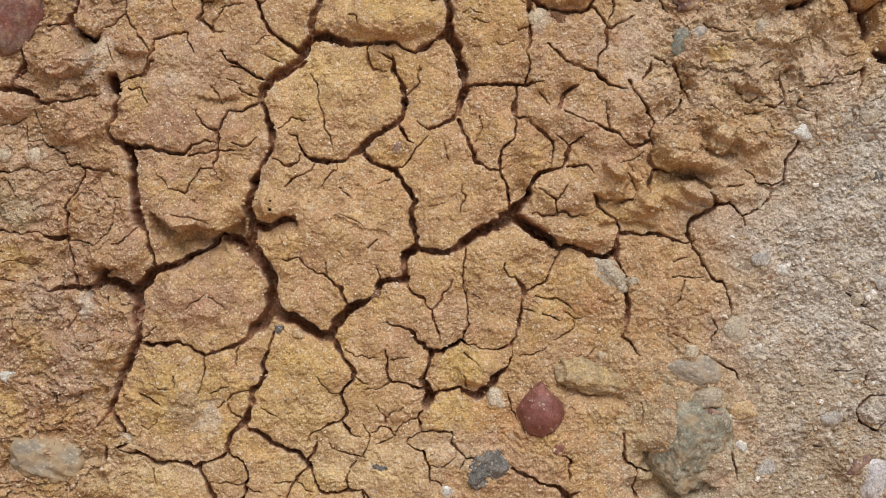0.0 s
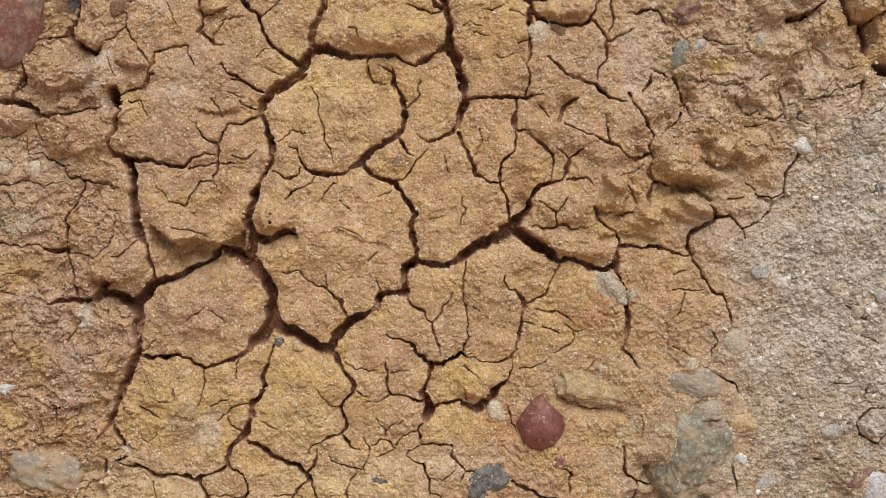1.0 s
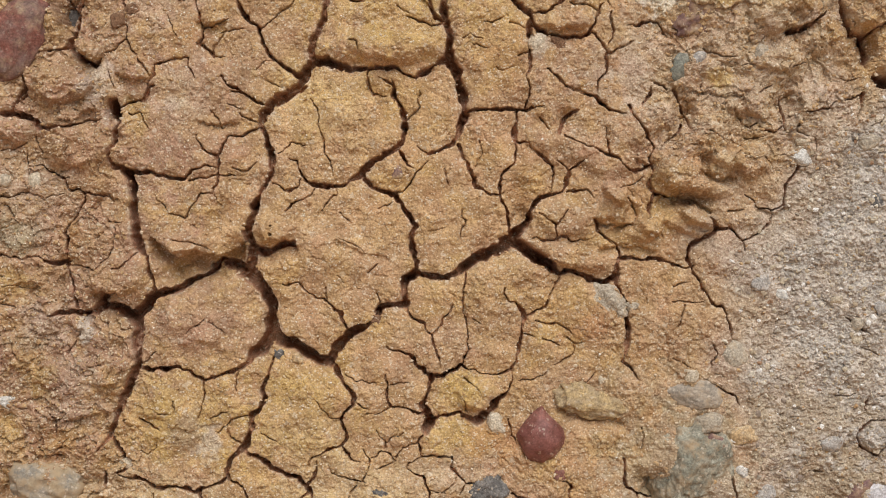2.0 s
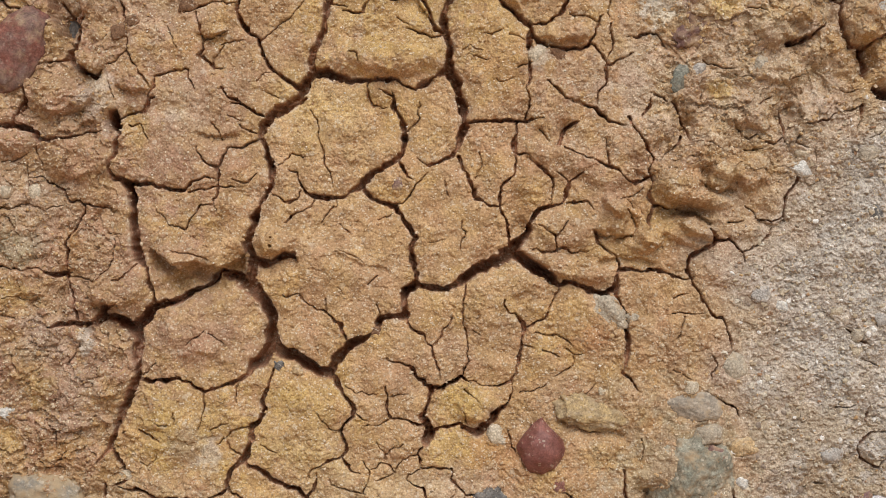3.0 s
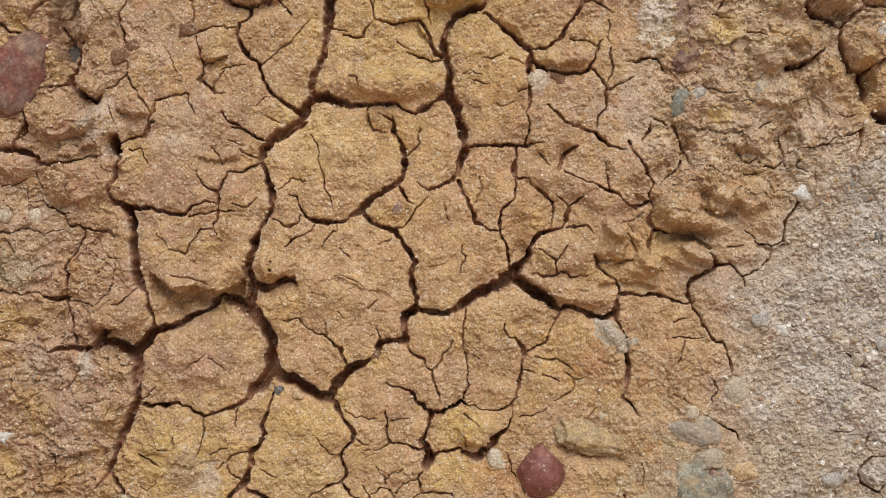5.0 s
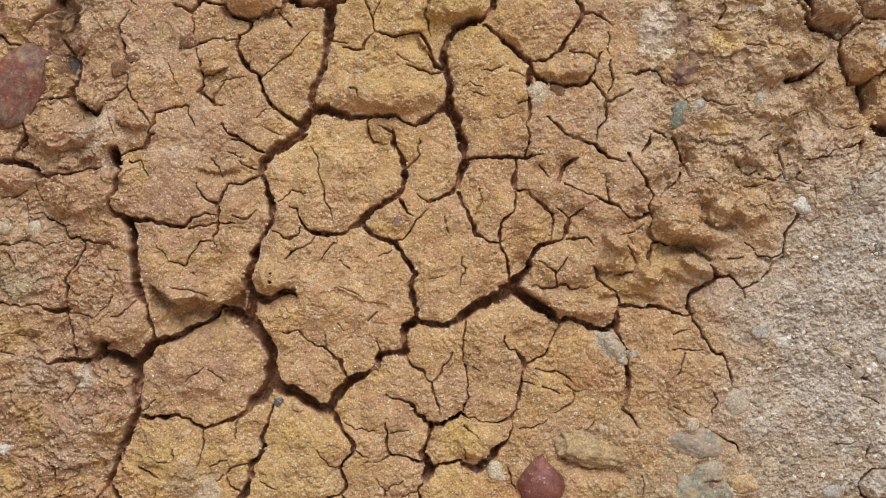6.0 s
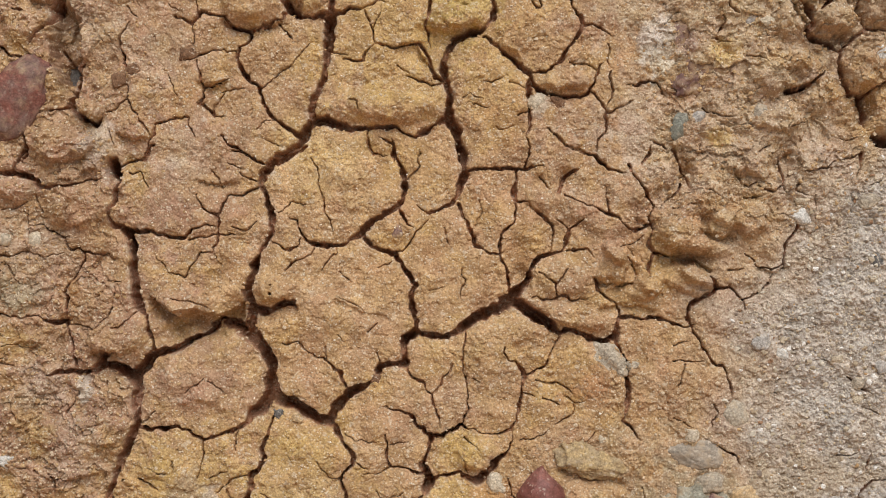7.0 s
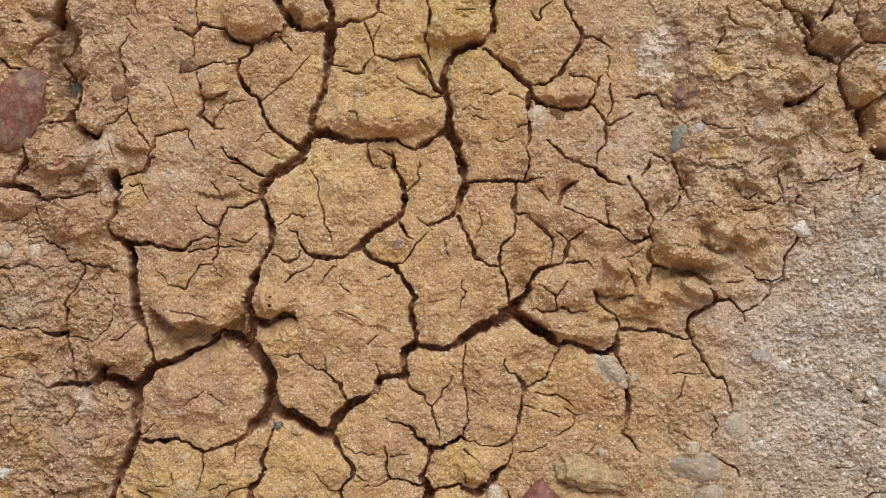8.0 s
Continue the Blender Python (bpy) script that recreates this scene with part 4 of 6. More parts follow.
crack((-343, -202, 0.9), (-338, -197, 1.2), (-334.5, -192, 0.9))
crack((-377, -162, 0.68), (-369.5, -163.5, 0.68))
crack((-161, -184.5, 0.6), (-154.5, -188.5, 0.8), (-149.5, -192, 0.6))
crack((-87, -132, 0.45), (-77, -137, 0.6), (-67, -139.5, 0.6), (-58, -138.5, 0.45))
crack((18, -134.5, 0.9), (25.5, -140.5, 1.2), (30.5, -145.5, 0.9))
crack((88, -99.5, 0.75), (95.5, -102, 1), (100.5, -104.5, 0.75))
crack((57, -172, 0.9), (59, -179.5, 1.2), (61.5, -185.5, 1.2), (65.5, -190.5, 0.9))
crack((201.3, -263.3, 0.9), (208.8, -260.8, 1.2), (218.8, -258.3, 0.9))
crack((319, -215.5, 0.68), (323, -208.9, 0.68))

# loose gravelly wash on one side of the bank
EDGE = U - np.interp(V, [-300, -230, -80, -20, 60, 130, 170, 300], [250, 262, 262, 262, 310, 385, 450, 540]) + 14 * ripple(U, V, 40, 21) + 6 * ripple(U, V, 12, 22)
WASH = smooth(-22, 40, EDGE + 16 * ripple(U, V, 22, 23))
PALER = smooth(-70, 70, EDGE + 40 * ripple(U, V, 50, 29) + 16 * ripple(U, V, 14, 30))
LUMPY = np.clip(smooth(150, 215, U) * smooth(20, 70, V) + smooth(-255, -310, U) * 0.75 + 0.6 * smooth(-235, -290, U) * smooth(-40, -90, V), 0, 1) * (1 - 0.6 * WASH)

H = 4.5 * ripple(U, V, 95, 11) + 3.2 * ripple(WU, WV, 36, 12) + (1.8 + 1.6 * LUMPY) * ripple(WU, WV, 15, 13)
H += LUMPY * (4.5 * ripple(WU, WV, 34, 14) + 5.0 * (np.abs(ripple(WU, WV, 19, 17)) - 0.25))
broken, level = cells(WU + 4 * ripple(U, V, 17, 34), WV + 4 * ripple(U, V, 17, 35), 24, 36)
broken2, level2 = cells(WU + 2 * ripple(U, V, 8, 37), WV + 2 * ripple(U, V, 8, 38), 10, 39)
H += LUMPY * (8.0 * (level - 0.5) * np.clip(1.4 - broken, 0, 1) + 2.2 * (level2 - 0.5) * np.clip(1.3 - broken2, 0, 1))
H += (1 - LUMPY) * (1 - WASH) * 1.3 * (level2 - 0.5) * smooth(0.0, 0.4, ripple(U, V, 60, 40)) * np.clip(1.3 - broken2, 0, 1)
PATCHY = (0.42 + 0.95 * smooth(-0.3, 0.45, ripple(U, V, 34, 18) + 0.5 * ripple(U, V, 13, 48))) * (1 + 0.25 * LUMPY)
# crumbly patches of the crust
for u, v, ru, rv, k in ((148.2, -107.5, 70, 55, 0.7), (215.8, -102.5, 45, 45, 0.7), (-347.7, -147.6, 80, 80, 0.5), (108.4, -238.1, 90, 40, 0.7), (250, 75, 70, 75, 0.45), (300, 190, 90, 70, -0.2), (-341.3, 97.4, 80, 90, -0.25), (-42.1, -223, 70, 40, 0.4)):
    PATCHY += k * np.exp(-((U - u) / ru) ** 2 - ((V - v) / rv) ** 2)
H += PATCHY * (1.9 * np.abs(ripple(WU, WV, 9, 15)) + 1.05 * np.abs(ripple(U, V, 4.4, 19)) + 0.6 * np.abs(ripple(U, V, 2.2, 16)))
flake = 2.3 * ripple(WU * 0.75, WV, 28, 97) + 0.5 * ripple(WU, WV, 9, 98)
H += (3.6 * LUMPY + 0.9 * (1 - LUMPY) * smooth(0.0, 0.4, ripple(U, V, 55, 99))) * (flake - np.floor(flake) - 0.5) * (1 - 0.7 * WASH)
far, mark = cells(WU * 0.9, WV * 1.1, 3.9, 31)
far2, mark2 = cells(WU * 0.9, WV * 1.15, 1.95, 41)
far3, mark3 = cells(WU, WV * 1.25, 4.0, 45)
H += 0.9 * WASH * ((mark ** 3) * 3.2 * np.clip(1.1 - far * 1.6, 0, 1) + 1.8 * mark2 * np.clip(1.1 - far2 * 1.5, 0, 1) + 2.6 * ripple(WU, WV, 30, 20) + 1.2 * (level2 - 0.5) + 1.2 * np.abs(ripple(WU * 0.9, WV * 1.1, 12, 24)) - 1.4 * smooth(0.5, 0.8, far2) * smooth(-0.2, 0.3, ripple(U, V, 9, 100)) - 1.6 * smooth(0.35, 0.6, ripple(WU * 0.8, WV * 1.2, 6, 101)) + 1.1 * np.abs(ripple(WU * 0.9, WV * 1.1, 5, 28)) - 2.3)
H += (1 - WASH) * (0.8 * mark2 ** 2 * np.clip(1 - far2 * 1.4, 0, 1) + (1.3 + 1.3 * LUMPY) * np.clip(mark3 - 0.5, 0, 1) * np.clip(1.1 - far3 * 1.5, 0, 1))
# hair cracks and small pits
HAIR = np.abs(ripple(WU, WV, 17, 25)) / 0.04
HAIR = np.minimum(HAIR, np.abs(ripple(WU, WV, 10, 65)) / 0.06 + 3 * smooth(0.25, 0.0, ripple(U, V, 26, 66)))
H -= 1.3 * np.clip(1 - HAIR, 0, 1) * smooth(-0.1, 0.3, ripple(U, V, 30, 26)) * (1 - WASH)
H -= 1.4 * smooth(0.52, 0.75, ripple(WU, WV, 7, 27)) * (1 - 0.5 * WASH)
CREASE = np.clip(1 - np.abs(ripple(WU * 0.8, WV * 1.1, 13, 55)) / 0.06, 0, 1) * smooth(0.0, 0.3, ripple(U, V, 18, 56)) + np.clip(1 - np.abs(ripple(WU, WV, 6, 57)) / 0.08, 0, 1) * smooth(0.0, 0.4, ripple(U, V, 14, 58))
H -= 1.5 * WASH * CREASE + 1.6 * LUMPY * CREASE


SWAY = ripple(U, V, 14, 51)


def window(u, v, reach):
    i0, i1 = np.searchsorted(us, (u - reach, u + reach))
    j0, j1 = np.searchsorted(vs, (v - reach, v + reach))
    return np.s_[j0:j1, i0:i1]


def lump(u, v, ru, rv, height, turn=0.0, hard=1.0):
    """A swelling of the clay, or a hollow where height is negative."""
    a = window(u, v, 1.2 * max(ru, rv) + 6)
    c, s = math.cos(radians(turn)), math.sin(radians(turn))
    x, y = ((WU[a] - u) * c + (WV[a] - v) * s) / ru, (-(WU[a] - u) * s + (WV[a] - v) * c) / rv
    r = np.sqrt(x * x + y * y) * (1 + 0.12 * SWAY[a])
    H[a] += height * (1.1 if height < 0 else 1.3 if hard < 1.5 else 1.9) * (1 - smooth(1 - 0.85 / hard, 1.0, r))


lump(-149.5, -4.9, 22, 14, 7, 0, 1.5)
lump(-97, -27.4, 60, 40, 5, -20)
lump(-227, -14.9, 26, 14, 6, 0, 1.6)
lump(-180, -24, 20, 20, -14, 0)
lump(-152, -8.4, 1.4, 1.4, -8)
lump(-151.9, -1.4, 1.1, 1.1, -6)
lump(-219.6, -42.4, 44, 18, -11, 8, 1.4)
lump(-219.2, 65, 60, 50, 6, 0)
lump(-212.2, -82.4, 52, 38, 7, 0, 1.4)
lump(-289.6, -44.9, 32, 22, 6, 0, 1.6)
lump(-321.5, 67.5, 36, 26, 6, 10, 1.5)
lump(-291.4, 99.9, 8, 14, -16, 0)
lump(-376.3, 82.5, 18, 14, 5, 0, 1.5)
lump(-343.7, 122.3, 26, 22, 7, 0, 1.5)
lump(-316.2, 122.3, 14, 10, 6, 40, 1.5)
lump(-268.8, 134.7, 24, 26, 6, 0)
lump(-191.8, 27.6, 20, 12, 3, 0)
lump(38, -57.4, 60, 45, 4, 0)
lump(73, -39.9, 30, 18, 4, 0)
lump(113, -27.4, 42, 12, 6, -12, 1.8)
lump(85.5, -28.4, 16, 5, -8, -25)
lump(67.9, 22.6, 16, 26, -9, 10)
lump(68, 5.1, 14, 16, -12, 0)
lump(108, 5.1, 26, 22, 5, 0, 1.5)
lump(150.4, 12.6, 14, 26, 6, -20, 1.6)
lump(175.5, -4.9, 18, 12, 5, 0, 1.6)
lump(107.8, 94.9, 10, 14, -6, -35)
lump(87.9, 77.5, 30, 14, 4, 0)
lump(137.8, 62.5, 46, 20, 5, -20, 1.4)
lump(162.7, 87.4, 24, 28, 5, 20, 1.4)
lump(214, 100, 13, 26, -11, 20)
lump(332, 215, 26, 22, -7, 0)
lump(345, 140, 46, 36, -9, 0)
lump(190, -236, 32, 20, -17, -35)
lump(196, -258, 52, 18, -15, 0)
lump(-335, 213, 15, 44, -30, 0, 2.2)
lump(-304, 122, 22, 30, 5, 0)
lump(207.8, 50.1, 26, 22, 6, 0, 1.5)
lump(227.8, 32.6, 34, 10, 5, -5, 1.5)
lump(215.4, 2.6, 36, 12, 4, -20, 1.6)
lump(247.7, 60, 20, 10, 5, -20, 1.6)
lump(267.9, 5.1, 26, 10, 4, 10)
lump(287.7, 32.6, 20, 16, 4, 0)
lump(307.3, 112.3, 7, 10, -9, 0)
lump(243, -27.4, 16, 20, 4, 0, 1.4)
lump(321.7, 243.5, 10, 14, -8, 0)
lump(309.1, 233.4, 16, 20, 6, 0, 1.6)
lump(302.3, 107.4, 10, 14, -6, 0)
lump(218, 25, 26, 9, -15, -10)
lump(212, 40, 30, 17, 7, -6, 1.4)
lump(226, 8, 26, 9, 7, -22, 1.7)
lump(152, 28, 15, 8, 7, -40, 1.6)
lump(184, 1, 13, 12, 6, 0, 1.7)
lump(146, 3, 12, 7, -9, 20)
lump(168, 12, 8, 12, -7, 0)
lump(243, 52, 12, 14, 5, 0, 1.8)
lump(202.7, 70, 10, 14, -8, -20)
lump(230.1, 75, 26, 18, 5, 20, 1.5)
lump(272.6, 57.5, 18, 18, 5, 0, 1.6)
lump(262.4, 112.3, 30, 22, 5, 0, 1.4)
lump(318.9, 198.2, 16, 14, 5, 0, 1.4)
lump(291.3, 183.1, 18, 20, 7, 0, 1.6)
lump(349.2, 235.9, 20, 16, 8, 0, 1.6)
lump(371.5, 190.7, 20, 20, 8, 0, 1.7)
lump(376.3, 155.5, 14, 22, -12, 0)
lump(348.8, 158, 26, 18, 5, 0, 1.4)
lump(384.4, 248.5, 18, 20, 7, 0, 1.6)
lump(388.7, 127.9, 12, 9, -14, 0)
lump(298.6, 145.4, 30, 12, 5, 0, 1.5)
lump(-331.9, 183.1, 13, 20, -15, 10, 1.3)
lump(-370.8, 233.4, 26, 18, 5, 0, 1.4)
lump(-312.7, 155.5, 16, 10, 6, -30, 1.6)
lump(-200, 173.1, 14, 10, -5, 0)
lump(-170.1, 248.5, 30, 20, 8, 0, 1.6)
lump(-120, 253.6, 16, 14, 4, 0, 1.6)
lump(-132.5, 249.5, 8, 14, -14, 20)
lump(-47.1, 158, 55, 18, 6, 0, 1.5)
lump(-47.1, 178.1, 55, 14, -3, -5)
lump(8, 235.9, 34, 14, 7, 5, 1.6)
lump(-29.6, 203.2, 18, 14, -5, 0)
lump(108.3, 180.6, 26, 10, 6, 0, 1.7)
lump(60.7, 205.7, 14, 5, -6, -40)
lump(30.6, -152.6, 22, 16, 5, 0, 1.5)
lump(-247.6, -172.7, 50, 40, 5, 0)
lump(-127.3, -167.7, 42, 44, 4, 0)
lump(-312.5, -122.5, 40, 50, 5, 0)
lump(-372.9, -172.7, 24, 30, -4, 0)
lump(-52.1, -122.5, 30, 30, 3, 0)
lump(210.8, -92.4, 40, 34, 5, 0)
lump(381.6, -190.3, 12, 14, 3, 0, 1.7)



def ledge(depth, reach, *edge):
    """An undercut: below the edge, given from one side to the other, the clay stands back by depth and comes out again over reach."""
    eu, ev = [p[0] for p in edge], [p[1] for p in edge]
    a = np.s_[np.searchsorted(vs, min(ev) - reach - 8):np.searchsorted(vs, max(ev) + 8), np.searchsorted(us, eu[0] - 8):np.searchsorted(us, eu[-1] + 8)]
    below = np.interp(WU[a], eu, ev) - WV[a] + 1.2 * SWAY[a]
    ends = smooth(eu[0] - 4, eu[0] + 5, WU[a]) * smooth(eu[-1] + 4, eu[-1] - 5, WU[a])
    H[a] -= depth * ends * smooth(0, 1.6, below) * (1 - smooth(0.2 * reach, reach, below))
    H[a] += 0.25 * depth * ends * smooth(-0.8 * reach, -1.0, below) * (1 - smooth(-1.0, 0.8, below))


ledge(9, 16, (-166, -19.4), (-154.5, -21.4), (-147, -17.9), (-139.5, -13.9), (-129.5, -17.4))
ledge(17, 28, (-257.9, -9.4), (-249.5, -15.4), (-242, -22.4), (-232, -28.4), (-222, -20.4), (-209.5, -23.4), (-198, -27.4), (-187, -22.4), (-176, -14.4))
ledge(9, 13, (-309.2, -57.4), (-299.7, -61.4), (-288.2, -58.4))
ledge(7, 15, (133.9, 8.6), (145.4, 1.6), (157.9, 3.6), (170.4, 1.6))
ledge(9, 16, (187.8, 28.6), (202.8, 26.1), (220.3, 23.6), (238.9, 13.6))
ledge(6, 11, (225.2, 51.6), (240.2, 44.6), (260.2, 42.6))
ledge(6, 12, (167.8, 61.5), (180.3, 55), (190.2, 58.5))
ledge(8, 14, (-195.2, 235.4), (-180.1, 227.4), (-167.6, 224.4), (-152.5, 230.4), (-140, 239.5))
ledge(8, 13, (0.5, 233.4), (15.6, 227.4), (35.6, 229.4))
ledge(9, 18, (306.7, 256.6), (321.6, 238.5), (329.1, 222.4), (344.1, 219.3), (359.2, 224.4))
ledge(9, 16, (301.3, 179.1), (313.8, 173.1), (331.4, 181.1))
ledge(9, 18, (356.4, 172.1), (368.9, 167), (381.4, 172.1), (396.6, 183.1))
ledge(4, 7, (83.2, 175.1), (100.7, 169), (118.3, 168), (132.3, 173.1))
ledge(7, 11, (-330.3, 160.5), (-317.7, 150), (-303.6, 141.9))
ledge(6, 12, (103.2, -160.7), (128.3, -168.7), (148.4, -168.7), (160.9, -173.7))
ledge(8, 26, (-368.4, 255.6), (-353.3, 249.5), (-337.3, 256.6))
ledge(6, 16, (178.6, -221), (198.7, -234.1), (216.3, -248.2), (243.9, -254.3))
ledge(5, 10, (-219.1, 93.4), (-199.1, 89.4), (-181.7, 92.4))
ledge(3, 12, (-356.2, 117.3), (-336.3, 108.4), (-316.3, 113.3))
ledge(6, 12, (-288.7, 134.7), (-273.8, 127.3), (-260.3, 131.3))
ledge(5, 12, (-217.6, 180.6), (-205, 177.1), (-191.5, 180.6))
ledge(5, 10, (277.8, 16.6), (292.8, 12.6), (307.8, 16.6))
ledge(5, 12, (138, -19.9), (163, -16.4), (188, -21.4))
ledge(4, 10, (-352.9, -167.7), (-335.3, -172.7), (-317.8, -169.7))
ledge(5, 10, (-365.6, -198.9), (-350.6, -204.9), (-335.5, -201.9))
ledge(2, 10, (-242.6, -176.8), (-222.6, -180.8), (-200, -174.7))
ledge(6, 14, (-42.1, 213.3), (-24.6, 215.3), (-11, 193.2))
ledge(2, 12, (-112, -19.9), (-94.5, -12.4), (-72, -23.4), (-47, -28.4))

# clods: what the cracks cut apart
def regions(shut, least):
    """Numbers the areas that the shut cells part; smaller ones join a neighbour."""
    flat = shut.ravel().tolist()
    owner = [0] * (NU * NV)
    sizes = [0]
    for start in range(NU * NV):
        if flat[start] or owner[start]:
            continue
        label = len(sizes)
        owner[start] = label
        stack, count = [start], 0
        while stack:
            k = stack.pop()
            count += 1
            c = k % NU
            if c and not flat[k - 1] and not owner[k - 1]:
                owner[k - 1] = label
                stack.append(k - 1)
            if c < NU - 1 and not flat[k + 1] and not owner[k + 1]:
                owner[k + 1] = label
                stack.append(k + 1)
            if k >= NU and not flat[k - NU] and not owner[k - NU]:
                owner[k - NU] = label
                stack.append(k - NU)
            if k < NU * (NV - 1) and not flat[k + NU] and not owner[k + NU]:
                owner[k + NU] = label
                stack.append(k + NU)
        sizes.append(count)
    out = np.array(owner).reshape(NV, NU)
    out[np.array(sizes)[out] < least] = 0
    while (out == 0).any():
        for axis, step in ((0, 1), (0, -1), (1, 1), (1, -1)):
            moved = np.roll(out, step, axis)
            out = np.where(out == 0, moved, out)
    return out


OWNER = regions(WALL, 500)
RIM = np.minimum(HALF_U - np.abs(U), HALF_V - np.abs(V))
def whole(pieces, least):
    """Gives each unbroken area its own number; smaller ones join a neighbour."""
    flat = pieces.ravel().tolist()
    owner = [0] * (NU * NV)
    sizes = [0]
    for start in range(NU * NV):
        if owner[start]:
            continue
        label, kind = len(sizes), flat[start]
        owner[start] = label
        stack, count = [start], 0
        while stack:
            k = stack.pop()
            count += 1
            c = k % NU
            for fits, near in ((c > 0, k - 1), (c < NU - 1, k + 1), (k >= NU, k - NU), (k < NU * (NV - 1), k + NU)):
                if fits and not owner[near] and flat[near] == kind:
                    owner[near] = label
                    stack.append(near)
        sizes.append(count)
    out = np.array(owner).reshape(NV, NU)
    out[np.array(sizes)[out] < least] = 0
    while (out == 0).any():
        for axis, step in ((0, 1), (0, -1), (1, 1), (1, -1)):
            out = np.where(out == 0, np.roll(out, step, axis), out)
    return out


PIECE = regions(WALL | (MAIN < 6.5) | (RIM < 25) | (np.abs(EDGE) < 4), 150)
PIECE = whole(PIECE, 600)

# each clod stands a little higher or lower and leans its own way
rng = np.random.default_rng(7)
for label in np.unique(OWNER):
    here = np.nonzero(OWNER == label)
    area = len(here[0])
    lift, lean_u, lean_v = rng.uniform(-1.5, 1.5), rng.uniform(-0.03, 0.03), rng.uniform(-0.035, 0.035)
    if area < 60000:
        H[here] += lift + lean_u * (U[here] - U[here].mean()) + lean_v * (V[here] - V[here].mean())
DOME = 1.8 * (1 - np.exp(-np.clip(GAP, 0, 40) / 14)) * (1 - WASH)
H = H + DOME - 1.2
SURFACE = H.copy()
H = H - LIP * (1 - 0.5 * WASH) - DROP + np.minimum(DROP, 12) * (0.13 * ripple(U, V, 7, 95) + 0.12 * ripple(U, V, 3, 96))
H -= 14 * (1 - smooth(0, 9, RIM))


def height_at(u, v, field=None):
    i = int(np.clip(round((u + HALF_U) / STEP), 0, NU - 1))
    j = int(np.clip(round((v + HALF_V) / STEP), 0, NV - 1))
    return float((SURFACE if field is None else field)[j, i])


# ---- colours of the soil ----
TINT = np.empty(U.shape + (3,))
mixa = (0.5 + 0.5 * ripple(U, V, 70, 61))[..., None]
mixb = (0.5 + 0.5 * ripple(WU, WV, 22, 62))[..., None]
TINT[:] = (0.45, 0.292, 0.150)
TINT += (mixa - 0.5) * np.array((0.06, 0.035, -0.02)) + (mixb - 0.5) * np.array((0.07, 0.06, 0.05))
HUE = (ripple(WU, WV, 26, 63) + 0.6 * ripple(WU, WV, 9, 64))[..., None]


RAGGED = 0.42 * ripple(U, V, 16, 71) + 0.34 * ripple(U, V, 5, 72)


def stain(u, v, ru, rv, colour, strength=1.0, turn=0.0):
    """A patch of clay of another colour with a ragged edge."""
    a = window(u, v, 2.8 * max(ru, rv))
    c, s = math.cos(radians(turn)), math.sin(radians(turn))
    x, y = ((U[a] - u) * c + (V[a] - v) * s) / ru, (-(U[a] - u) * s + (V[a] - v) * c) / rv
    r = np.sqrt(x * x + y * y) + RAGGED[a]
    k = (strength * (1 - smooth(0.45, 1.05, r)))[..., None]
    TINT[a] = TINT[a] * (1 - k) + np.array(colour) * k


YELLOW, PINK, RUST, PALE, ASH = (0.51, 0.35, 0.14), (0.395, 0.250, 0.158), (0.42, 0.225, 0.10), (0.56, 0.49, 0.39), (0.34, 0.29, 0.22)
stain(-331.8, 12.6, 110, 230, PINK, 0.65)
stain(-221.6, 97.4, 80, 90, PINK, 0.6)
stain(-293, 233.4, 130, 60, PINK, 0.6)
stain(-212.2, -87.4, 60, 42, PINK, 0.65)
stain(-347.6, -132.6, 70, 90, PINK, 0.8)
stain(-227.6, -172.7, 75, 55, YELLOW, 0.7)
stain(-127.3, -167.7, 60, 60, YELLOW, 0.65)
stain(-106.8, 110, 66, 60, (0.56, 0.40, 0.19), 0.6)
stain(-42.1, 213.3, 90, 80, YELLOW, 0.55)
stain(18.1, 253.6, 40, 40, (0.46, 0.34, 0.12), 0.6)
stain(48.1, 173.1, 40, 60, YELLOW, 0.5)
stain(33, -52.4, 45, 40, YELLOW, 0.4)
stain(93.1, -92.4, 22, 14, YELLOW, 0.7)
stain(8, -187.8, 34, 24, YELLOW, 0.8)
stain(18, -147.6, 34, 24, YELLOW, 0.7)
stain(-92.3, -238.1, 80, 34, YELLOW, 0.5)
stain(-268, -248.2, 60, 30, YELLOW, 0.45)
stain(-271.5, 92.4, 16, 22, YELLOW, 0.6)
stain(-382.2, -52.4, 26, 20, YELLOW, 0.7)
stain(-362.6, -122.5, 20, 36, YELLOW, 0.6, 25)
stain(-388, -182.8, 16, 18, YELLOW, 0.7)
stain(50.6, -197.9, 44, 30, RUST, 0.55)
stain(128.2, -92.4, 22, 18, RUST, 0.6)
stain(-331.9, -2.4, 14, 26, RUST, 0.4)
stain(-338, -192.8, 30, 20, RUST, 0.45)
stain(42.9, 82.5, 34, 34, RUST, 0.35)
stain(198.7, 233.4, 20, 16, RUST, 0.5)
stain(57.8, 147.2, 30, 40, RUST, 0.25)
stain(137.8, 82.5, 90, 60, PINK, 0.45)
stain(108.2, 142.9, 40, 30, PINK, 0.55)
stain(148.5, 243.5, 60, 40, PINK, 0.6)
stain(-381.9, -7.4, 26, 20, (0.36, 0.32, 0.20), 0.7)
stain(-317.4, -94.9, 8, 18, PALE, 0.8)
stain(-207.6, -192.8, 14, 18, PALE, 0.6)
stain(-239, 107.4, 14, 10, PALE, 0.5)
stain(188.6, 213.3, 22, 34, PALE, 0.7)
stain(191.1, 215.8, 10, 20, (0.44, 0.43, 0.40), 0.5)
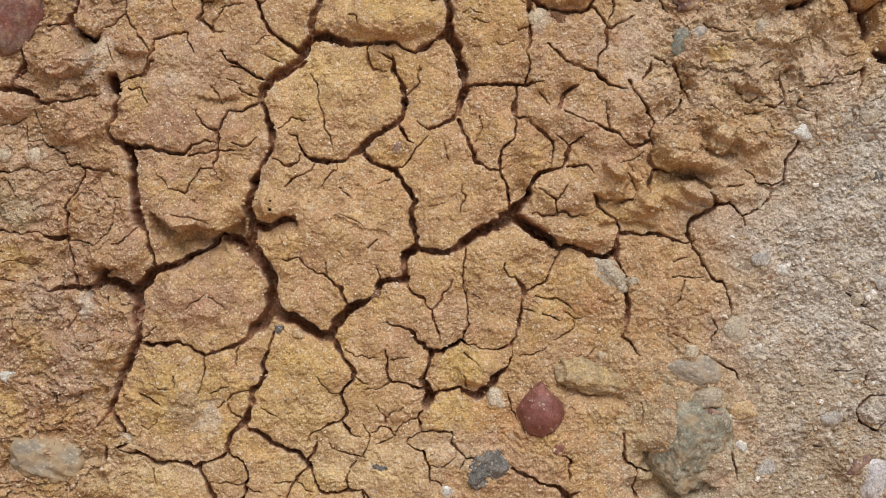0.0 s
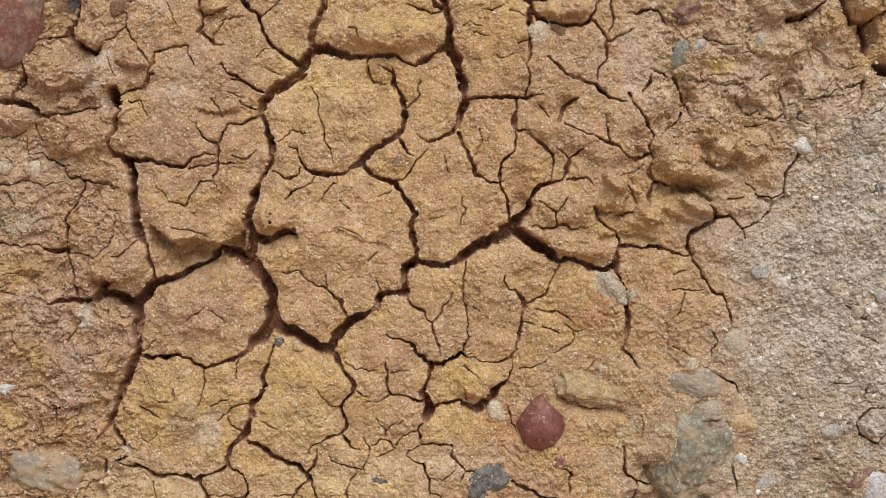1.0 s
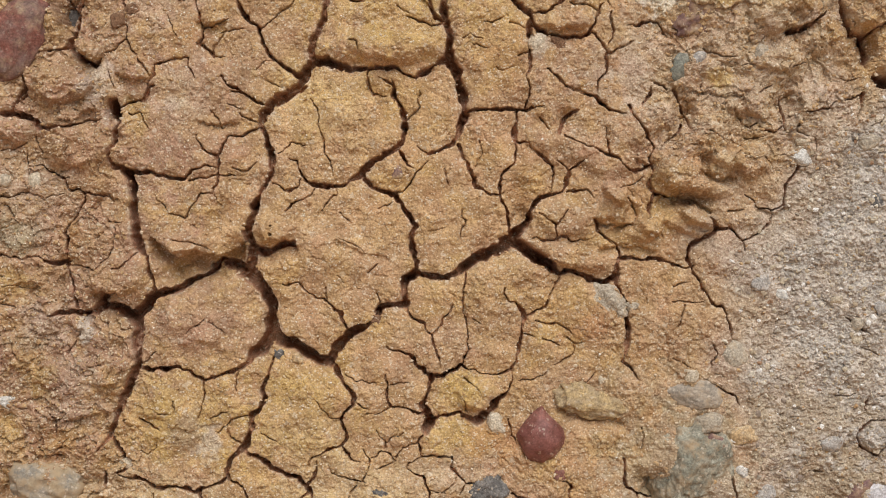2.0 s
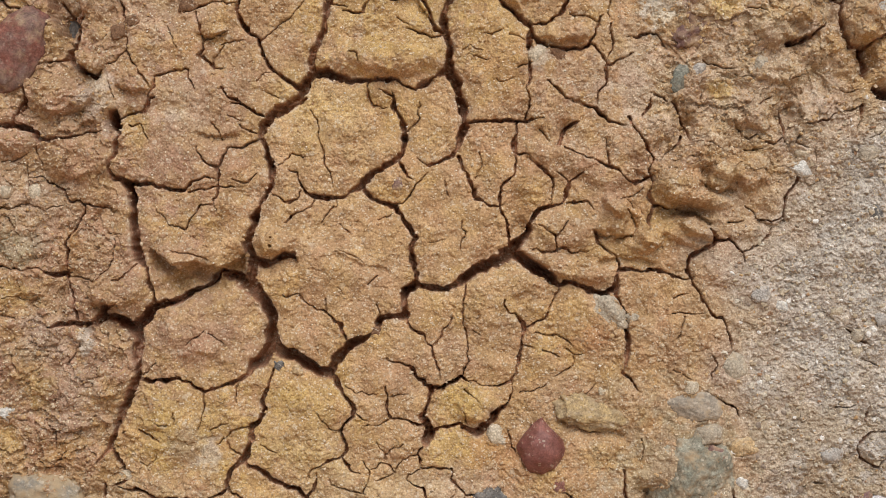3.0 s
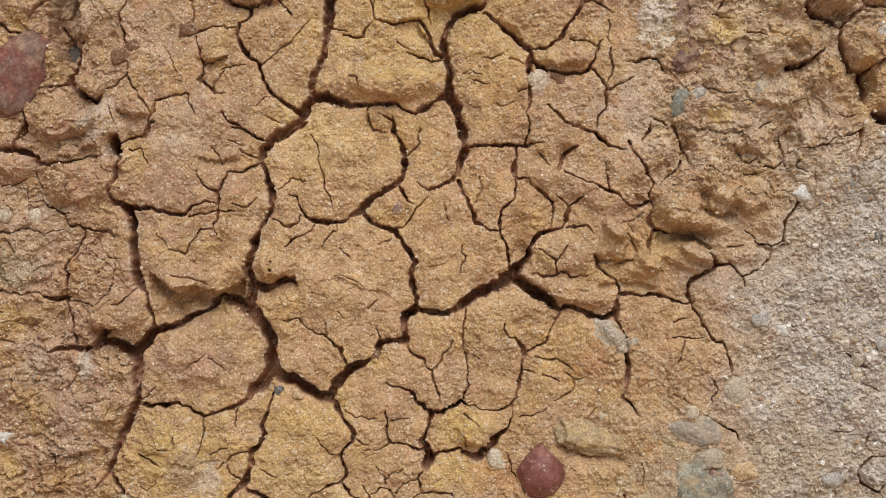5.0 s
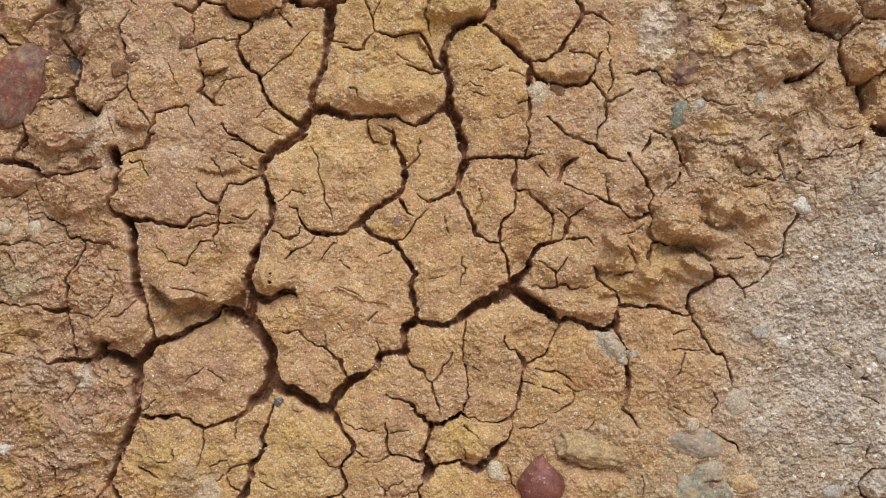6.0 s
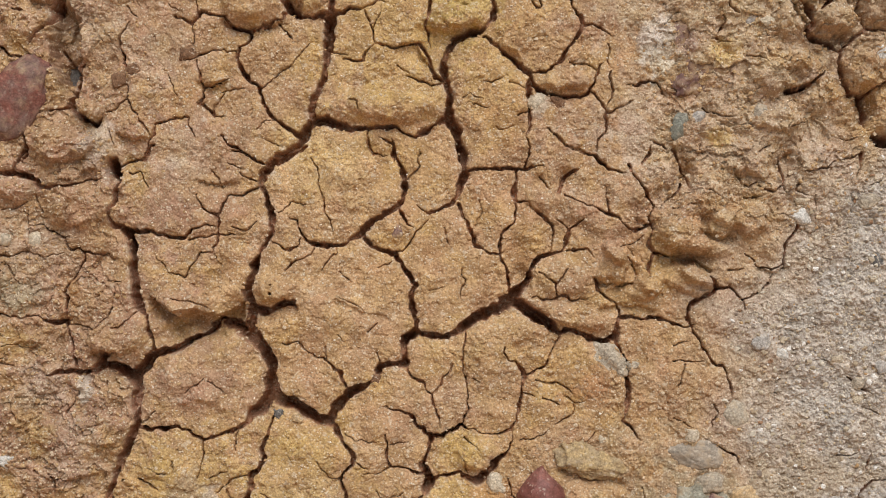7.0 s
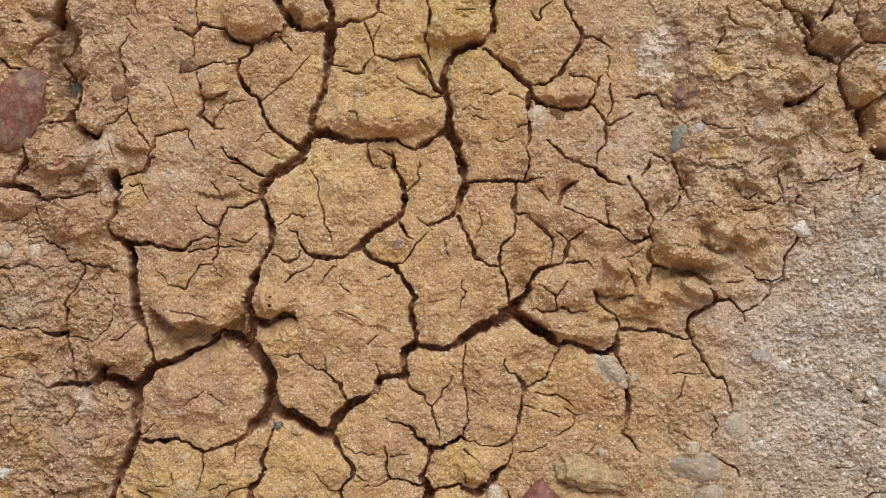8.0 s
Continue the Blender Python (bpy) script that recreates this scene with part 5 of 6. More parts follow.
stain(172.6, 132.3, 30, 40, PALE, 0.35)
stain(-222.6, -182.8, 22, 26, ASH, 0.4)
stain(232.5, 97.4, 20, 10, RUST, 0.4)
stain(243.4, 130.4, 16, 12, YELLOW, 0.7)
stain(272.5, 97.4, 60, 50, (0.44, 0.30, 0.165), 0.5)
stain(258.9, 233.4, 110, 70, (0.50, 0.38, 0.235), 0.75)
stain(288.6, 153, 90, 60, (0.47, 0.345, 0.215), 0.7)
stain(183.7, 248.5, 60, 40, (0.50, 0.38, 0.24), 0.6)
stain(354.2, 233.4, 60, 60, (0.43, 0.32, 0.205), 0.6)
stain(237.3, 147.2, 130, 100, (0.51, 0.39, 0.265), 0.6)
stain(188.6, 213.3, 20, 34, (0.60, 0.54, 0.44), 0.75)
stain(243.4, 130.4, 14, 10, YELLOW, 0.7)
stain(-30, 10, 150, 120, (0.50, 0.328, 0.168), 0.42)
stain(86, 159, 12, 14, PALE, 0.6)
stain(-362, 28, 42, 44, (0.47, 0.355, 0.245), 0.5)
stain(-305, 123, 20, 28, (0.50, 0.42, 0.33), 0.6)
stain(-62, -236, 95, 34, (0.535, 0.40, 0.235), 0.6)
stain(-262, -238, 80, 28, (0.52, 0.39, 0.235), 0.6)
stain(-110, -200, 50, 40, (0.53, 0.385, 0.20), 0.45)
stain(20, -222, 50, 26, (0.52, 0.40, 0.27), 0.5)
stain(250, 206, 20, 14, (0.54, 0.38, 0.16), 0.85)
stain(209, 170, 14, 18, (0.40, 0.25, 0.13), 0.7)
stain(216, 214, 12, 10, (0.36, 0.24, 0.19), 0.6)
stain(-313.1, 233.4, 40, 44, (0.48, 0.36, 0.24), 0.55)
stain(-247.7, 198.2, 40, 34, (0.47, 0.345, 0.225), 0.5)
stain(-231.5, 117.3, 34, 40, (0.46, 0.34, 0.225), 0.5)
stain(-352.4, -92.4, 34, 26, (0.45, 0.345, 0.25), 0.5)
stain(-322.7, -152.6, 30, 40, (0.44, 0.325, 0.22), 0.5)
stain(-226.3, 169.5, 20, 12, RUST, 0.3)
k = (np.clip(PALER * 0.9 + 0.25 * ripple(U, V, 30, 33) * PALER, 0, 0.95))[..., None]
shade = (0.75 + 0.5 * mark)[..., None] * (0.85 + 0.3 * mark2)[..., None]
TINT = TINT * (1 - k) + k * np.array((0.465, 0.422, 0.356)) * shade
stain(354.3, -238.1, 70, 50, (0.37, 0.265, 0.15), 0.7)
stain(299.2, -253.2, 60, 30, (0.36, 0.28, 0.18), 0.6)
stain(318.8, -172.7, 90, 30, (0.42, 0.32, 0.20), 0.5)
stain(173.4, -142.6, 70, 26, (0.43, 0.32, 0.19), 0.6)
stain(208.7, -223, 80, 80, (0.36, 0.32, 0.22), 0.5)

# ---- stones set in the clay ----
def stone(name, u, v, ru, rv, rn, mat, label, category, turn=0.0, out=0.35, facets=0, seed=1, fine=4, point=0.0, rough=1.0, group="stones in the bank"):
    """A stone of half sizes ru, rv, rn millimetres; out: the part of rn that stands out of the clay; facets: flat breaks; point: a tip at its top."""
    bm = bmesh.new()
    bmesh.ops.create_icosphere(bm, subdivisions=fine, radius=1.0)
    r = random.Random(seed)
    cuts = [(Vector((r.uniform(-1, 1), r.uniform(-1, 1), r.uniform(-0.3, 1))).normalized(), r.uniform(0.6, 0.85)) for _ in range(facets)]
    off = Vector((seed * 3.7, seed * 1.3, seed * 2.1))
    for w in bm.verts:
        p = w.co.copy()
        way = p.copy()
        p *= 1 + (0.22 if rough > 0.5 else 0.06) * noise.noise(p * 1.4 + off) + 0.1 * rough * noise.noise(p * 3.1 + off)
        if point and p.y > 0:
            p.x *= 1 - point * p.y ** 2
            p.y *= 1 + 0.25 * point * p.y
        if rough > 0.5:
            p.x, p.y = math.copysign(abs(p.x) ** 0.8, p.x), math.copysign(abs(p.y) ** 0.8, p.y)
        for axis, far_off in cuts:
            over = p.dot(axis) - far_off
            if over > 0:
                p -= axis * over * 0.9
        p.z = math.copysign(abs(p.z) ** (0.7 if rough > 0.5 else 1.0), p.z)
        q = Vector((p.x * ru, p.y * rv, p.z * rn))
        q += way * rough * (1.1 * noise.noise(q / 15 + off) + 0.9 * noise.noise(q / 6 + off) + 0.9 * abs(noise.noise(q / 5 + off)) + 0.8 * abs(noise.noise(q / 2.4 + off)) + 0.3 * noise.noise(q / 1.2 + off)) * min(1.0, ru / 12)
        w.co = q / 1000
    me = bpy.data.meshes.new(name)
    bm.to_mesh(me)
    bm.free()
    me.shade_smooth()
    me.materials.append(mat)
    ob = new(name, me)
    n = height_at(u, v) + rn * ((out if rn > 9 else 1.35 * out) - 1)
    ob.matrix_world = BANK @ pose(u / 1000, v / 1000, n / 1000, 0, 0, turn)
    # the clay laps up against the stone
    a = window(u, v, 1.5 * max(ru, rv))
    c, s = math.cos(radians(turn)), math.sin(radians(turn))
    x, y = ((WU[a] - u) * c + (WV[a] - v) * s) / ru, (-(WU[a] - u) * s + (WV[a] - v) * c) / rv
    ring = np.sqrt(x * x + y * y)
    H[a] += min(0.3 * rn, 2.2) * np.exp(-((ring - 1.12) / 0.16) ** 2) * (0.5 + 0.5 * SWAY[a])
    return tagged(ob, label, category, group)


RED = stone_material("red_stone", (0.185, 0.066, 0.052), (0.25, 0.105, 0.085), 0.3, 0.42, 40.0, 0.35)
REDDUST = stone_material("dusty_red_stone", (0.22, 0.082, 0.060), (0.19, 0.115, 0.095), 0.55, 0.75, 45.0, 0.15)
PURPLE = stone_material("purple_stone", (0.20, 0.115, 0.11), (0.36, 0.235, 0.125), 0.66, 0.8, 42.0)
CREAM = stone_material("cream_stone", (0.50, 0.41, 0.29), (0.62, 0.54, 0.42), 0.5, 0.85)
WHITE = stone_material("white_stone", (0.52, 0.49, 0.44), (0.68, 0.65, 0.60), 0.3, 0.8)
GREY = stone_material("grey_stone", (0.38, 0.325, 0.25), (0.51, 0.445, 0.35), 0.6, 0.85)
GREYISH = stone_material("flat_grey_stone", (0.31, 0.268, 0.215), (0.45, 0.385, 0.31), 0.62, 0.85, 50.0)
TAN = stone_material("tan_grey_stone", (0.27, 0.25, 0.215), (0.41, 0.32, 0.20), 0.8, 0.85, 40.0)
GREEN = stone_material("green_grey_stone", (0.21, 0.205, 0.16), (0.35, 0.33, 0.26), 0.7, 0.95, 45.0)
SLATE = stone_material("slate", (0.19, 0.195, 0.16), (0.24, 0.23, 0.185), 0.2, 0.75)
DARK = stone_material("dark_stone", (0.12, 0.112, 0.105), (0.22, 0.20, 0.18), 0.35, 0.9)
OCHRE = stone_material("ochre_stone", (0.46, 0.31, 0.16), (0.58, 0.43, 0.26), 0.4, 0.85)
OLIVE = stone_material("olive_slab", (0.47, 0.335, 0.165), (0.37, 0.28, 0.17), 0.6, 0.95)
BROWN = stone_material("brown_crumb", (0.17, 0.09, 0.05), (0.26, 0.15, 0.085), 0.28, 0.95)
LAVENDER = stone_material("lavender_stone", (0.46, 0.43, 0.425), (0.60, 0.57, 0.57), 0.25, 0.8)
BLUE = stone_material("blue_grey_stone", (0.36, 0.33, 0.295), (0.50, 0.46, 0.42), 0.5, 0.8)

stone("red_pebble", 86.7, -187.3, 21, 23, 20, RED, "smooth dark red pebble bedded in clay", "stone", 0, 0.9, 0, 3, 5, 0.62, 0.42)
stone("white_pebble", 48.1, -176.3, 8, 12, 7, CREAM, "small cream-white pebble beside a crack", "stone", 12, 0.37, 5, 5)
stone("grey_pebble", 149, -69, 18, 11, 9, GREY, "dusty grey pebble on a clod's edge", "stone", -38, 0.4, 2, 23, 5, 0.0, 1.8)
stone("white_pebble", 218.9, -132.1, 7.5, 5.5, 5, CREAM, "small white pebble lying on clay", "stone", 0, 0.4, 3, 9)
stone("grey_slab", 221, -149.1, 27, 14, 13, GREYISH, "flat grey stone half buried in clay", "stone", -6, 0.42, 2, 14, 5, 0.0, 0.9)
lump(216.2, -218, 50, 50, 3, 0, 1.5)
stone("green_boulder", 219, -217, 38, 44, 28, GREEN, "rounded green-grey boulder half buried in the bank", "boulder", 34, 0.5, 4, 21, 6, 0.0, 2.5)
stone("grey_pebble", 233.6, -173.7, 13, 9, 6, GREY, "oval pale grey pebble on a boulder", "stone", 0, 1.2, 2, 16)
stone("purple_chip", 237.7, -190.8, 11, 7, 6, PURPLE, "purple-grey stone chip in clay", "stone", -20, 1.2, 4, 18)
stone("ochre_chip", 242.7, -203.9, 9, 6, 5, OCHRE, "yellow ochre stone chip", "stone", -20, 1.1, 4, 19)
stone("ochre_chip", 266, -186, 12, 9, 7, OCHRE, "yellow ochre stone chip", "stone", 10, 0.55, 6, 20)
stone("white_pebble", 265.4, -219.5, 5.5, 6.5, 5, WHITE, "small white pebble in gravel", "stone", 0, 0.37, 2, 22)
stone("grey_pebble", 285, -238.1, 12, 8, 6, BLUE, "lavender-grey pebble in gravel", "stone", 10, 0.31, 3, 24)
stone("white_stone", 383.4, -248.2, 21, 18, 14, LAVENDER, "angular lavender-white stone in gravel", "stone", 30, 0.37, 6, 26, 4)
stone("purple_stone", 369.3, -234.1, 14, 8, 7, PURPLE, "dusty purple-brown stone beside a white one", "stone", 25, 0.31, 4, 27)
stone("grey_pebble", 342, -193.8, 12, 8, 6, BLUE, "grey pebble bedded in gravel", "stone", 15, 0.28, 3, 28)
stone("olive_slab", 130.8, -154.6, 34, 15, 13, OLIVE, "flat yellow-olive slab in the clay", "stone", -8, 0.62, 2, 33, 5, 0.0, 2.2)
stone("grey_stone", -350, -228, 34, 22, 18, TAN, "tan-grey oval stone half buried in clay", "stone", -14, 0.2, 2, 35, 5, 0.0, 1.6)
stone("dark_stone", 39.1, -237.1, 20, 13, 8, DARK, "dark grey crumbling stone in clay", "stone", 25, 0.35, 1, 34, 5, 0.0, 2.2)
stone("dark_pebble", -55.7, -237.6, 7, 5, 4, DARK, "small dark grey pebble", "stone", -30, 0.37, 5, 36)
stone("white_pebble", -385.9, -156.7, 8, 7, 6, WHITE, "white pebble in clay", "stone", 0, 0.34, 4, 38)
stone("purple_chip", -40.5, 46.6, 5.5, 6.5, 3, PURPLE, "purple stone chip set in a clod", "stone", 0, 0.6, 4, 40)
stone("white_pebble", -360.6, 39.6, 8, 8, 6, CREAM, "rounded pale pebble in clay", "stone", 0, 0.22, 0, 42, 4, 0.0, 0.5)
stone("white_pebble", -387.6, 41.6, 7, 8, 5, CREAM, "rounded pale pebble in clay", "stone", 0, 0.22, 0, 43, 4, 0.0, 0.5)
stone("tan_pebble", -129.2, -118, 5.5, 5, 4.5, OCHRE, "tan pebble lying at a crack's edge", "stone", 20, 0.46, 5, 45)
stone("dark_pebble", -145.2, -114.5, 5.5, 5, 4, DARK, "dark pebble wedged in a crack", "stone", 0, 0.37, 5, 46)
stone("tan_pebble", -59.1, -83.9, 5.5, 4.5, 4, BROWN, "brown pebble below a clod", "stone", 0, 0.37, 0, 47)
stone("white_stone", 315.6, 60.5, 13, 8, 8, WHITE, "angular white stone in gravel", "stone", -15, 0.4, 6, 49)
stone("white_pebble", 317, 73.5, 6, 3, 3, CREAM, "small flat white pebble", "stone", -5, 0.37, 2, 50)
stone("slate_chip", 210.4, 138.7, 8, 13, 7, SLATE, "green-grey slate chip in clay", "stone", -22, 0.32, 3, 52)
stone("blue_pebble", 226.4, 148.2, 7, 6, 5, BLUE, "pale blue-grey pebble in clay", "stone", 0, 0.37, 4, 54)
stone("red_boulder", -380, 165, 24, 41, 22, REDDUST, "dusty dark red boulder in the bank", "boulder", -32, 0.5, 0, 56, 5, 0.0, 0.9)
stone("dark_stone", -334, 182, 13, 26, 9, DARK, "dark grey stone in a hollow", "stone", 8, 0.4, 3, 58, 5, 0.0, 1.6)
stone("purple_stone", 227, 191, 31, 27, 15, PURPLE, "purple and ochre stone bedded in clay", "stone", 24, 0.34, 5, 61, 5, 0.0, 2.4)
stone("purple_stone", 212.2, 223.4, 14, 16, 8, PURPLE, "purple-grey stone bedded in clay", "stone", 0, 0.22, 4, 62)
stone("white_pebble", 84, 161, 8, 9, 5, CREAM, "white crumbly pebble at a crack", "stone", 0, 0.14, 3, 64)
stone("brown_chip", 103.7, 160, 9, 4.5, 4, BROWN, "dark brown stone chip", "stone", -35, 0.31, 4, 65)
stone("brown_crumb", -285.8, 181.1, 10, 8, 6, BROWN, "dark brown crumb of clay in a hollow", "clay crumb", 0, 0.6, 4, 66)
stone("brown_crumb", -274.8, 190.2, 7, 5, 4, BROWN, "dark brown crumb of clay in a hollow", "clay crumb", 30, 0.6, 3, 67)
stone("brown_crumb", -225.7, 205.2, 10, 6, 4, BROWN, "dark brown crumb of clay in a hollow", "clay crumb", 10, 0.6, 3, 68)
stone("grey_pebble", 274, 235.9, 8, 7, 5, BLUE, "pale grey pebble in clay", "stone", 0, 0.28, 4, 70)
stone("white_pebble", 289, 233.4, 7, 5, 4, CREAM, "pale pebble in clay", "stone", 0, 0.25, 4, 71)
stone("white_pebble", 390.2, 206.8, 6, 8, 5, WHITE, "white pebble set in a clod", "stone", 0, 0.34, 3, 72)
stone("grey_pebble", 281.1, -50.4, 9, 8, 5, BLUE, "lavender-grey pebble in gravel", "stone", 0, 0.31, 3, 74)
stone("white_pebble", 300.2, -61.9, 6.5, 5.5, 5, WHITE, "white pebble in gravel", "stone", -20, 0.37, 4, 75)
stone("white_pebble", 349.3, -66.4, 5.5, 4.5, 4, CREAM, "pale pebble in gravel", "stone", 0, 0.37, 4, 76)
stone("grey_pebble", 367.4, -87.4, 6, 6, 4, GREY, "grey pebble in gravel", "stone", 0, 0.37, 4, 77)
stone("white_pebble", 367.5, -100.5, 6, 5, 4, CREAM, "pale pebble in gravel", "stone", 0, 0.34, 4, 78)
stone("grey_pebble", 389.3, -73.4, 8, 8, 6, BLUE, "pale grey pebble in gravel", "stone", 0, 0.34, 4, 79)
stone("dark_pebble", 383.7, 21.6, 8, 6, 4, DARK, "dark grey pebble in gravel", "stone", -30, 0.31, 4, 80)
stone("grey_pebble", 377.4, 75, 10, 8, 5, GREY, "grey pebble bedded in gravel", "stone", 0, 0.25, 3, 81)
stone("grey_stone", 258.4, -113.5, 14, 12, 7, GREY, "pale grey dusty stone in gravel", "stone", 30, 0.5, 4, 82)
stone("white_pebble", 287.5, -125.5, 4, 3.5, 3, CREAM, "pale pebble in gravel", "stone", 0, 0.37, 3, 83)
stone("white_pebble", 141.8, -136.6, 5, 4, 3, CREAM, "small pale pebble on clay", "stone", 0, 0.34, 3, 84)
stone("grey_pebble", 281.1, 152, 6, 8, 4, GREY, "pale grey pebble in clay", "stone", 0, 0.25, 3, 85)
stone("white_pebble", 3, -259.3, 5.5, 6, 4, WHITE, "small white pebble in clay", "stone", 0, 0.37, 3, 86)
stone("grey_slab", 167.1, -72.4, 6, 5, 4, GREY, "small grey chip at a crack", "stone", 0, 0.31, 3, 87)
stone("white_pebble", -281.9, -211, 6, 5, 4, CREAM, "pale pebble at a crack's edge", "stone", 0, 0.31, 3, 88)
stone("purple_chip", 100.8, -220.5, 9, 6, 4, REDDUST, "small dusty red stone chip", "stone", -30, 0.25, 3, 89)


# ochre and rosy mottling
TINT += (1 - 0.8 * PALER[..., None]) * (np.clip(HUE, 0, 1) * np.array((0.028, 0.020, -0.012)) + np.clip(-HUE, 0, 1) * np.array((0.004, -0.014, -0.002)))
# salt and sand bleach the rims of the clods
rims = smooth(6.0, 1.0, GAP) * smooth(0.5, 3.0, LIP * 2.2) * smooth(-0.3, 0.5, ripple(U, V, 12, 74))
TINT = TINT + 0.55 * rims[..., None] * (np.array((0.56, 0.45, 0.33)) - TINT)
# the clay's colour turns redder where the cracks cut deeper
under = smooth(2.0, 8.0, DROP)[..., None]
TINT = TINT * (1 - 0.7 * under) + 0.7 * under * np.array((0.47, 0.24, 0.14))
TINT *= np.array((1.0, 1.0, 1.05))

# ---- meshes of the clods ----
def sheet(name, points, quads, mat, colours=None):
    me = bpy.data.meshes.new(name)
    me.vertices.add(len(points))
    me.vertices.foreach_set("co", np.ascontiguousarray(points, np.float32).ravel())
    me.loops.add(quads.size)
    me.loops.foreach_set("vertex_index", np.ascontiguousarray(quads, np.int32).ravel())
    me.polygons.add(len(quads))
    me.polygons.foreach_set("loop_start", np.arange(0, quads.size, quads.shape[1], dtype=np.int32))
    if colours is not None:
        rgba = np.ones((len(points), 4), np.float32)
        rgba[:, :3] = colours
        me.attributes.new("soil", "FLOAT_COLOR", "POINT").data.foreach_set("color", rgba.ravel())
    me.update(calc_edges=True)
    me.shade_smooth()
    me.materials.append(mat)
    return me


bank = new("earth_bank")
bank.matrix_world = BANK
bank.empty_display_size = 0.1
tagged(bank, "steep bank of dry ochre clay cracked into clods", "earth bank", kind="structure")
POINTS = np.stack([U + SHIFT_U, V + SHIFT_V, H], -1).reshape(-1, 3) / 1000
INDEX = np.arange(NU * NV).reshape(NV, NU)
QUADS = np.stack([INDEX[:-1, :-1], INDEX[:-1, 1:], INDEX[1:, 1:], INDEX[1:, :-1]], -1).reshape(-1, 4)
QUAD_OWNER = PIECE[:-1, :-1].ravel()
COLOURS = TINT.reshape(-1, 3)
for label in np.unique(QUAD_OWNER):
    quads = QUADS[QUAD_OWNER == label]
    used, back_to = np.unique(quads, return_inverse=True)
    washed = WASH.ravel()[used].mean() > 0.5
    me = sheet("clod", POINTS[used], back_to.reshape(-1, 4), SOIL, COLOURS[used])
    # the rims of the cracks are crisp, the rest of the clay is soft
    me.set_sharp_from_angle(angle=radians(45))
    if "sharp_edge" in me.attributes:
        sharp = np.zeros(len(me.edges), bool)
        me.attributes["sharp_edge"].data.foreach_get("value", sharp)
        ends = np.zeros(len(me.edges) * 2, np.int32)
        me.edges.foreach_get("vertices", ends)
        inside = (DROP.ravel()[used] > 1.0)[ends].reshape(-1, 2).any(1)
        me.attributes["sharp_edge"].data.foreach_set("value", sharp & inside)
    ob = new("gravelly_face" if washed else "clod", me)
    ob.parent = bank

# ---- the ground: level before the bank, up its face, and level again on top ----
def spaced(inner, fine, outer):
    """Even steps out to inner, then steps that grow out to outer."""
    out = list(np.arange(0, inner + 1e-6, fine))
    while out[-1] < outer:
        out.append(out[-1] + max(fine, 0.22 * (out[-1] - inner) + fine))
    return np.array(out)


across = spaced(0.46, 0.01, 400.0)
across = np.concatenate([-across[:0:-1], across])
foot, brow = -MIDDLE / math.cos(radians(SLOPE)), 1.05
run = np.concatenate([foot - spaced(0.05, 0.05, 400.0)[:0:-1], np.arange(foot, -0.34, 0.05), np.arange(-0.34, 0.34, 0.01), np.arange(0.34, brow, 0.05), brow + spaced(0.05, 0.05, 400.0)])
GX, GR = np.meshgrid(across, run)
face = np.clip(GR, foot, brow)
on_face = (GR > foot) & (GR < brow)
deep = smooth(-0.012, 0.006, np.minimum(HALF_U / 1000 - np.abs(GX), HALF_V / 1000 - np.abs(GR)))
rise = (0.012 * ripple(GX * 1000, GR * 1000, 90, 81) + 0.05 * ripple(GX * 1000, GR * 1000, 600, 82) * smooth(0.5, 1.2, np.hypot(GX, GR))) * (1 - deep)
rise = rise - 0.004 - 0.046 * deep + 0.003 * ripple(GX * 1000, GR * 1000, 25, 83)
cs, sn = math.cos(radians(SLOPE)), math.sin(radians(SLOPE))
GY = face * sn + np.minimum(GR - foot, 0) + np.maximum(GR - brow, 0) - np.where(on_face, cs, 0) * rise
GZ = MIDDLE + face * cs + np.where(on_face, sn, 1) * rise
gi = np.arange(GX.size).reshape(GX.shape)
gq = np.stack([gi[:-1, :-1], gi[:-1, 1:], gi[1:, 1:], gi[1:, :-1]], -1).reshape(-1, 4)
gcol = np.tile(np.array((0.44, 0.27, 0.15)), (GX.size, 1))
ground = new("ground", sheet("ground", np.stack([GX, GY, GZ], -1).reshape(-1, 3), gq, SOIL, gcol))
tagged(ground, "bare dry ochre earth below and above the bank", "ground", kind="structure")


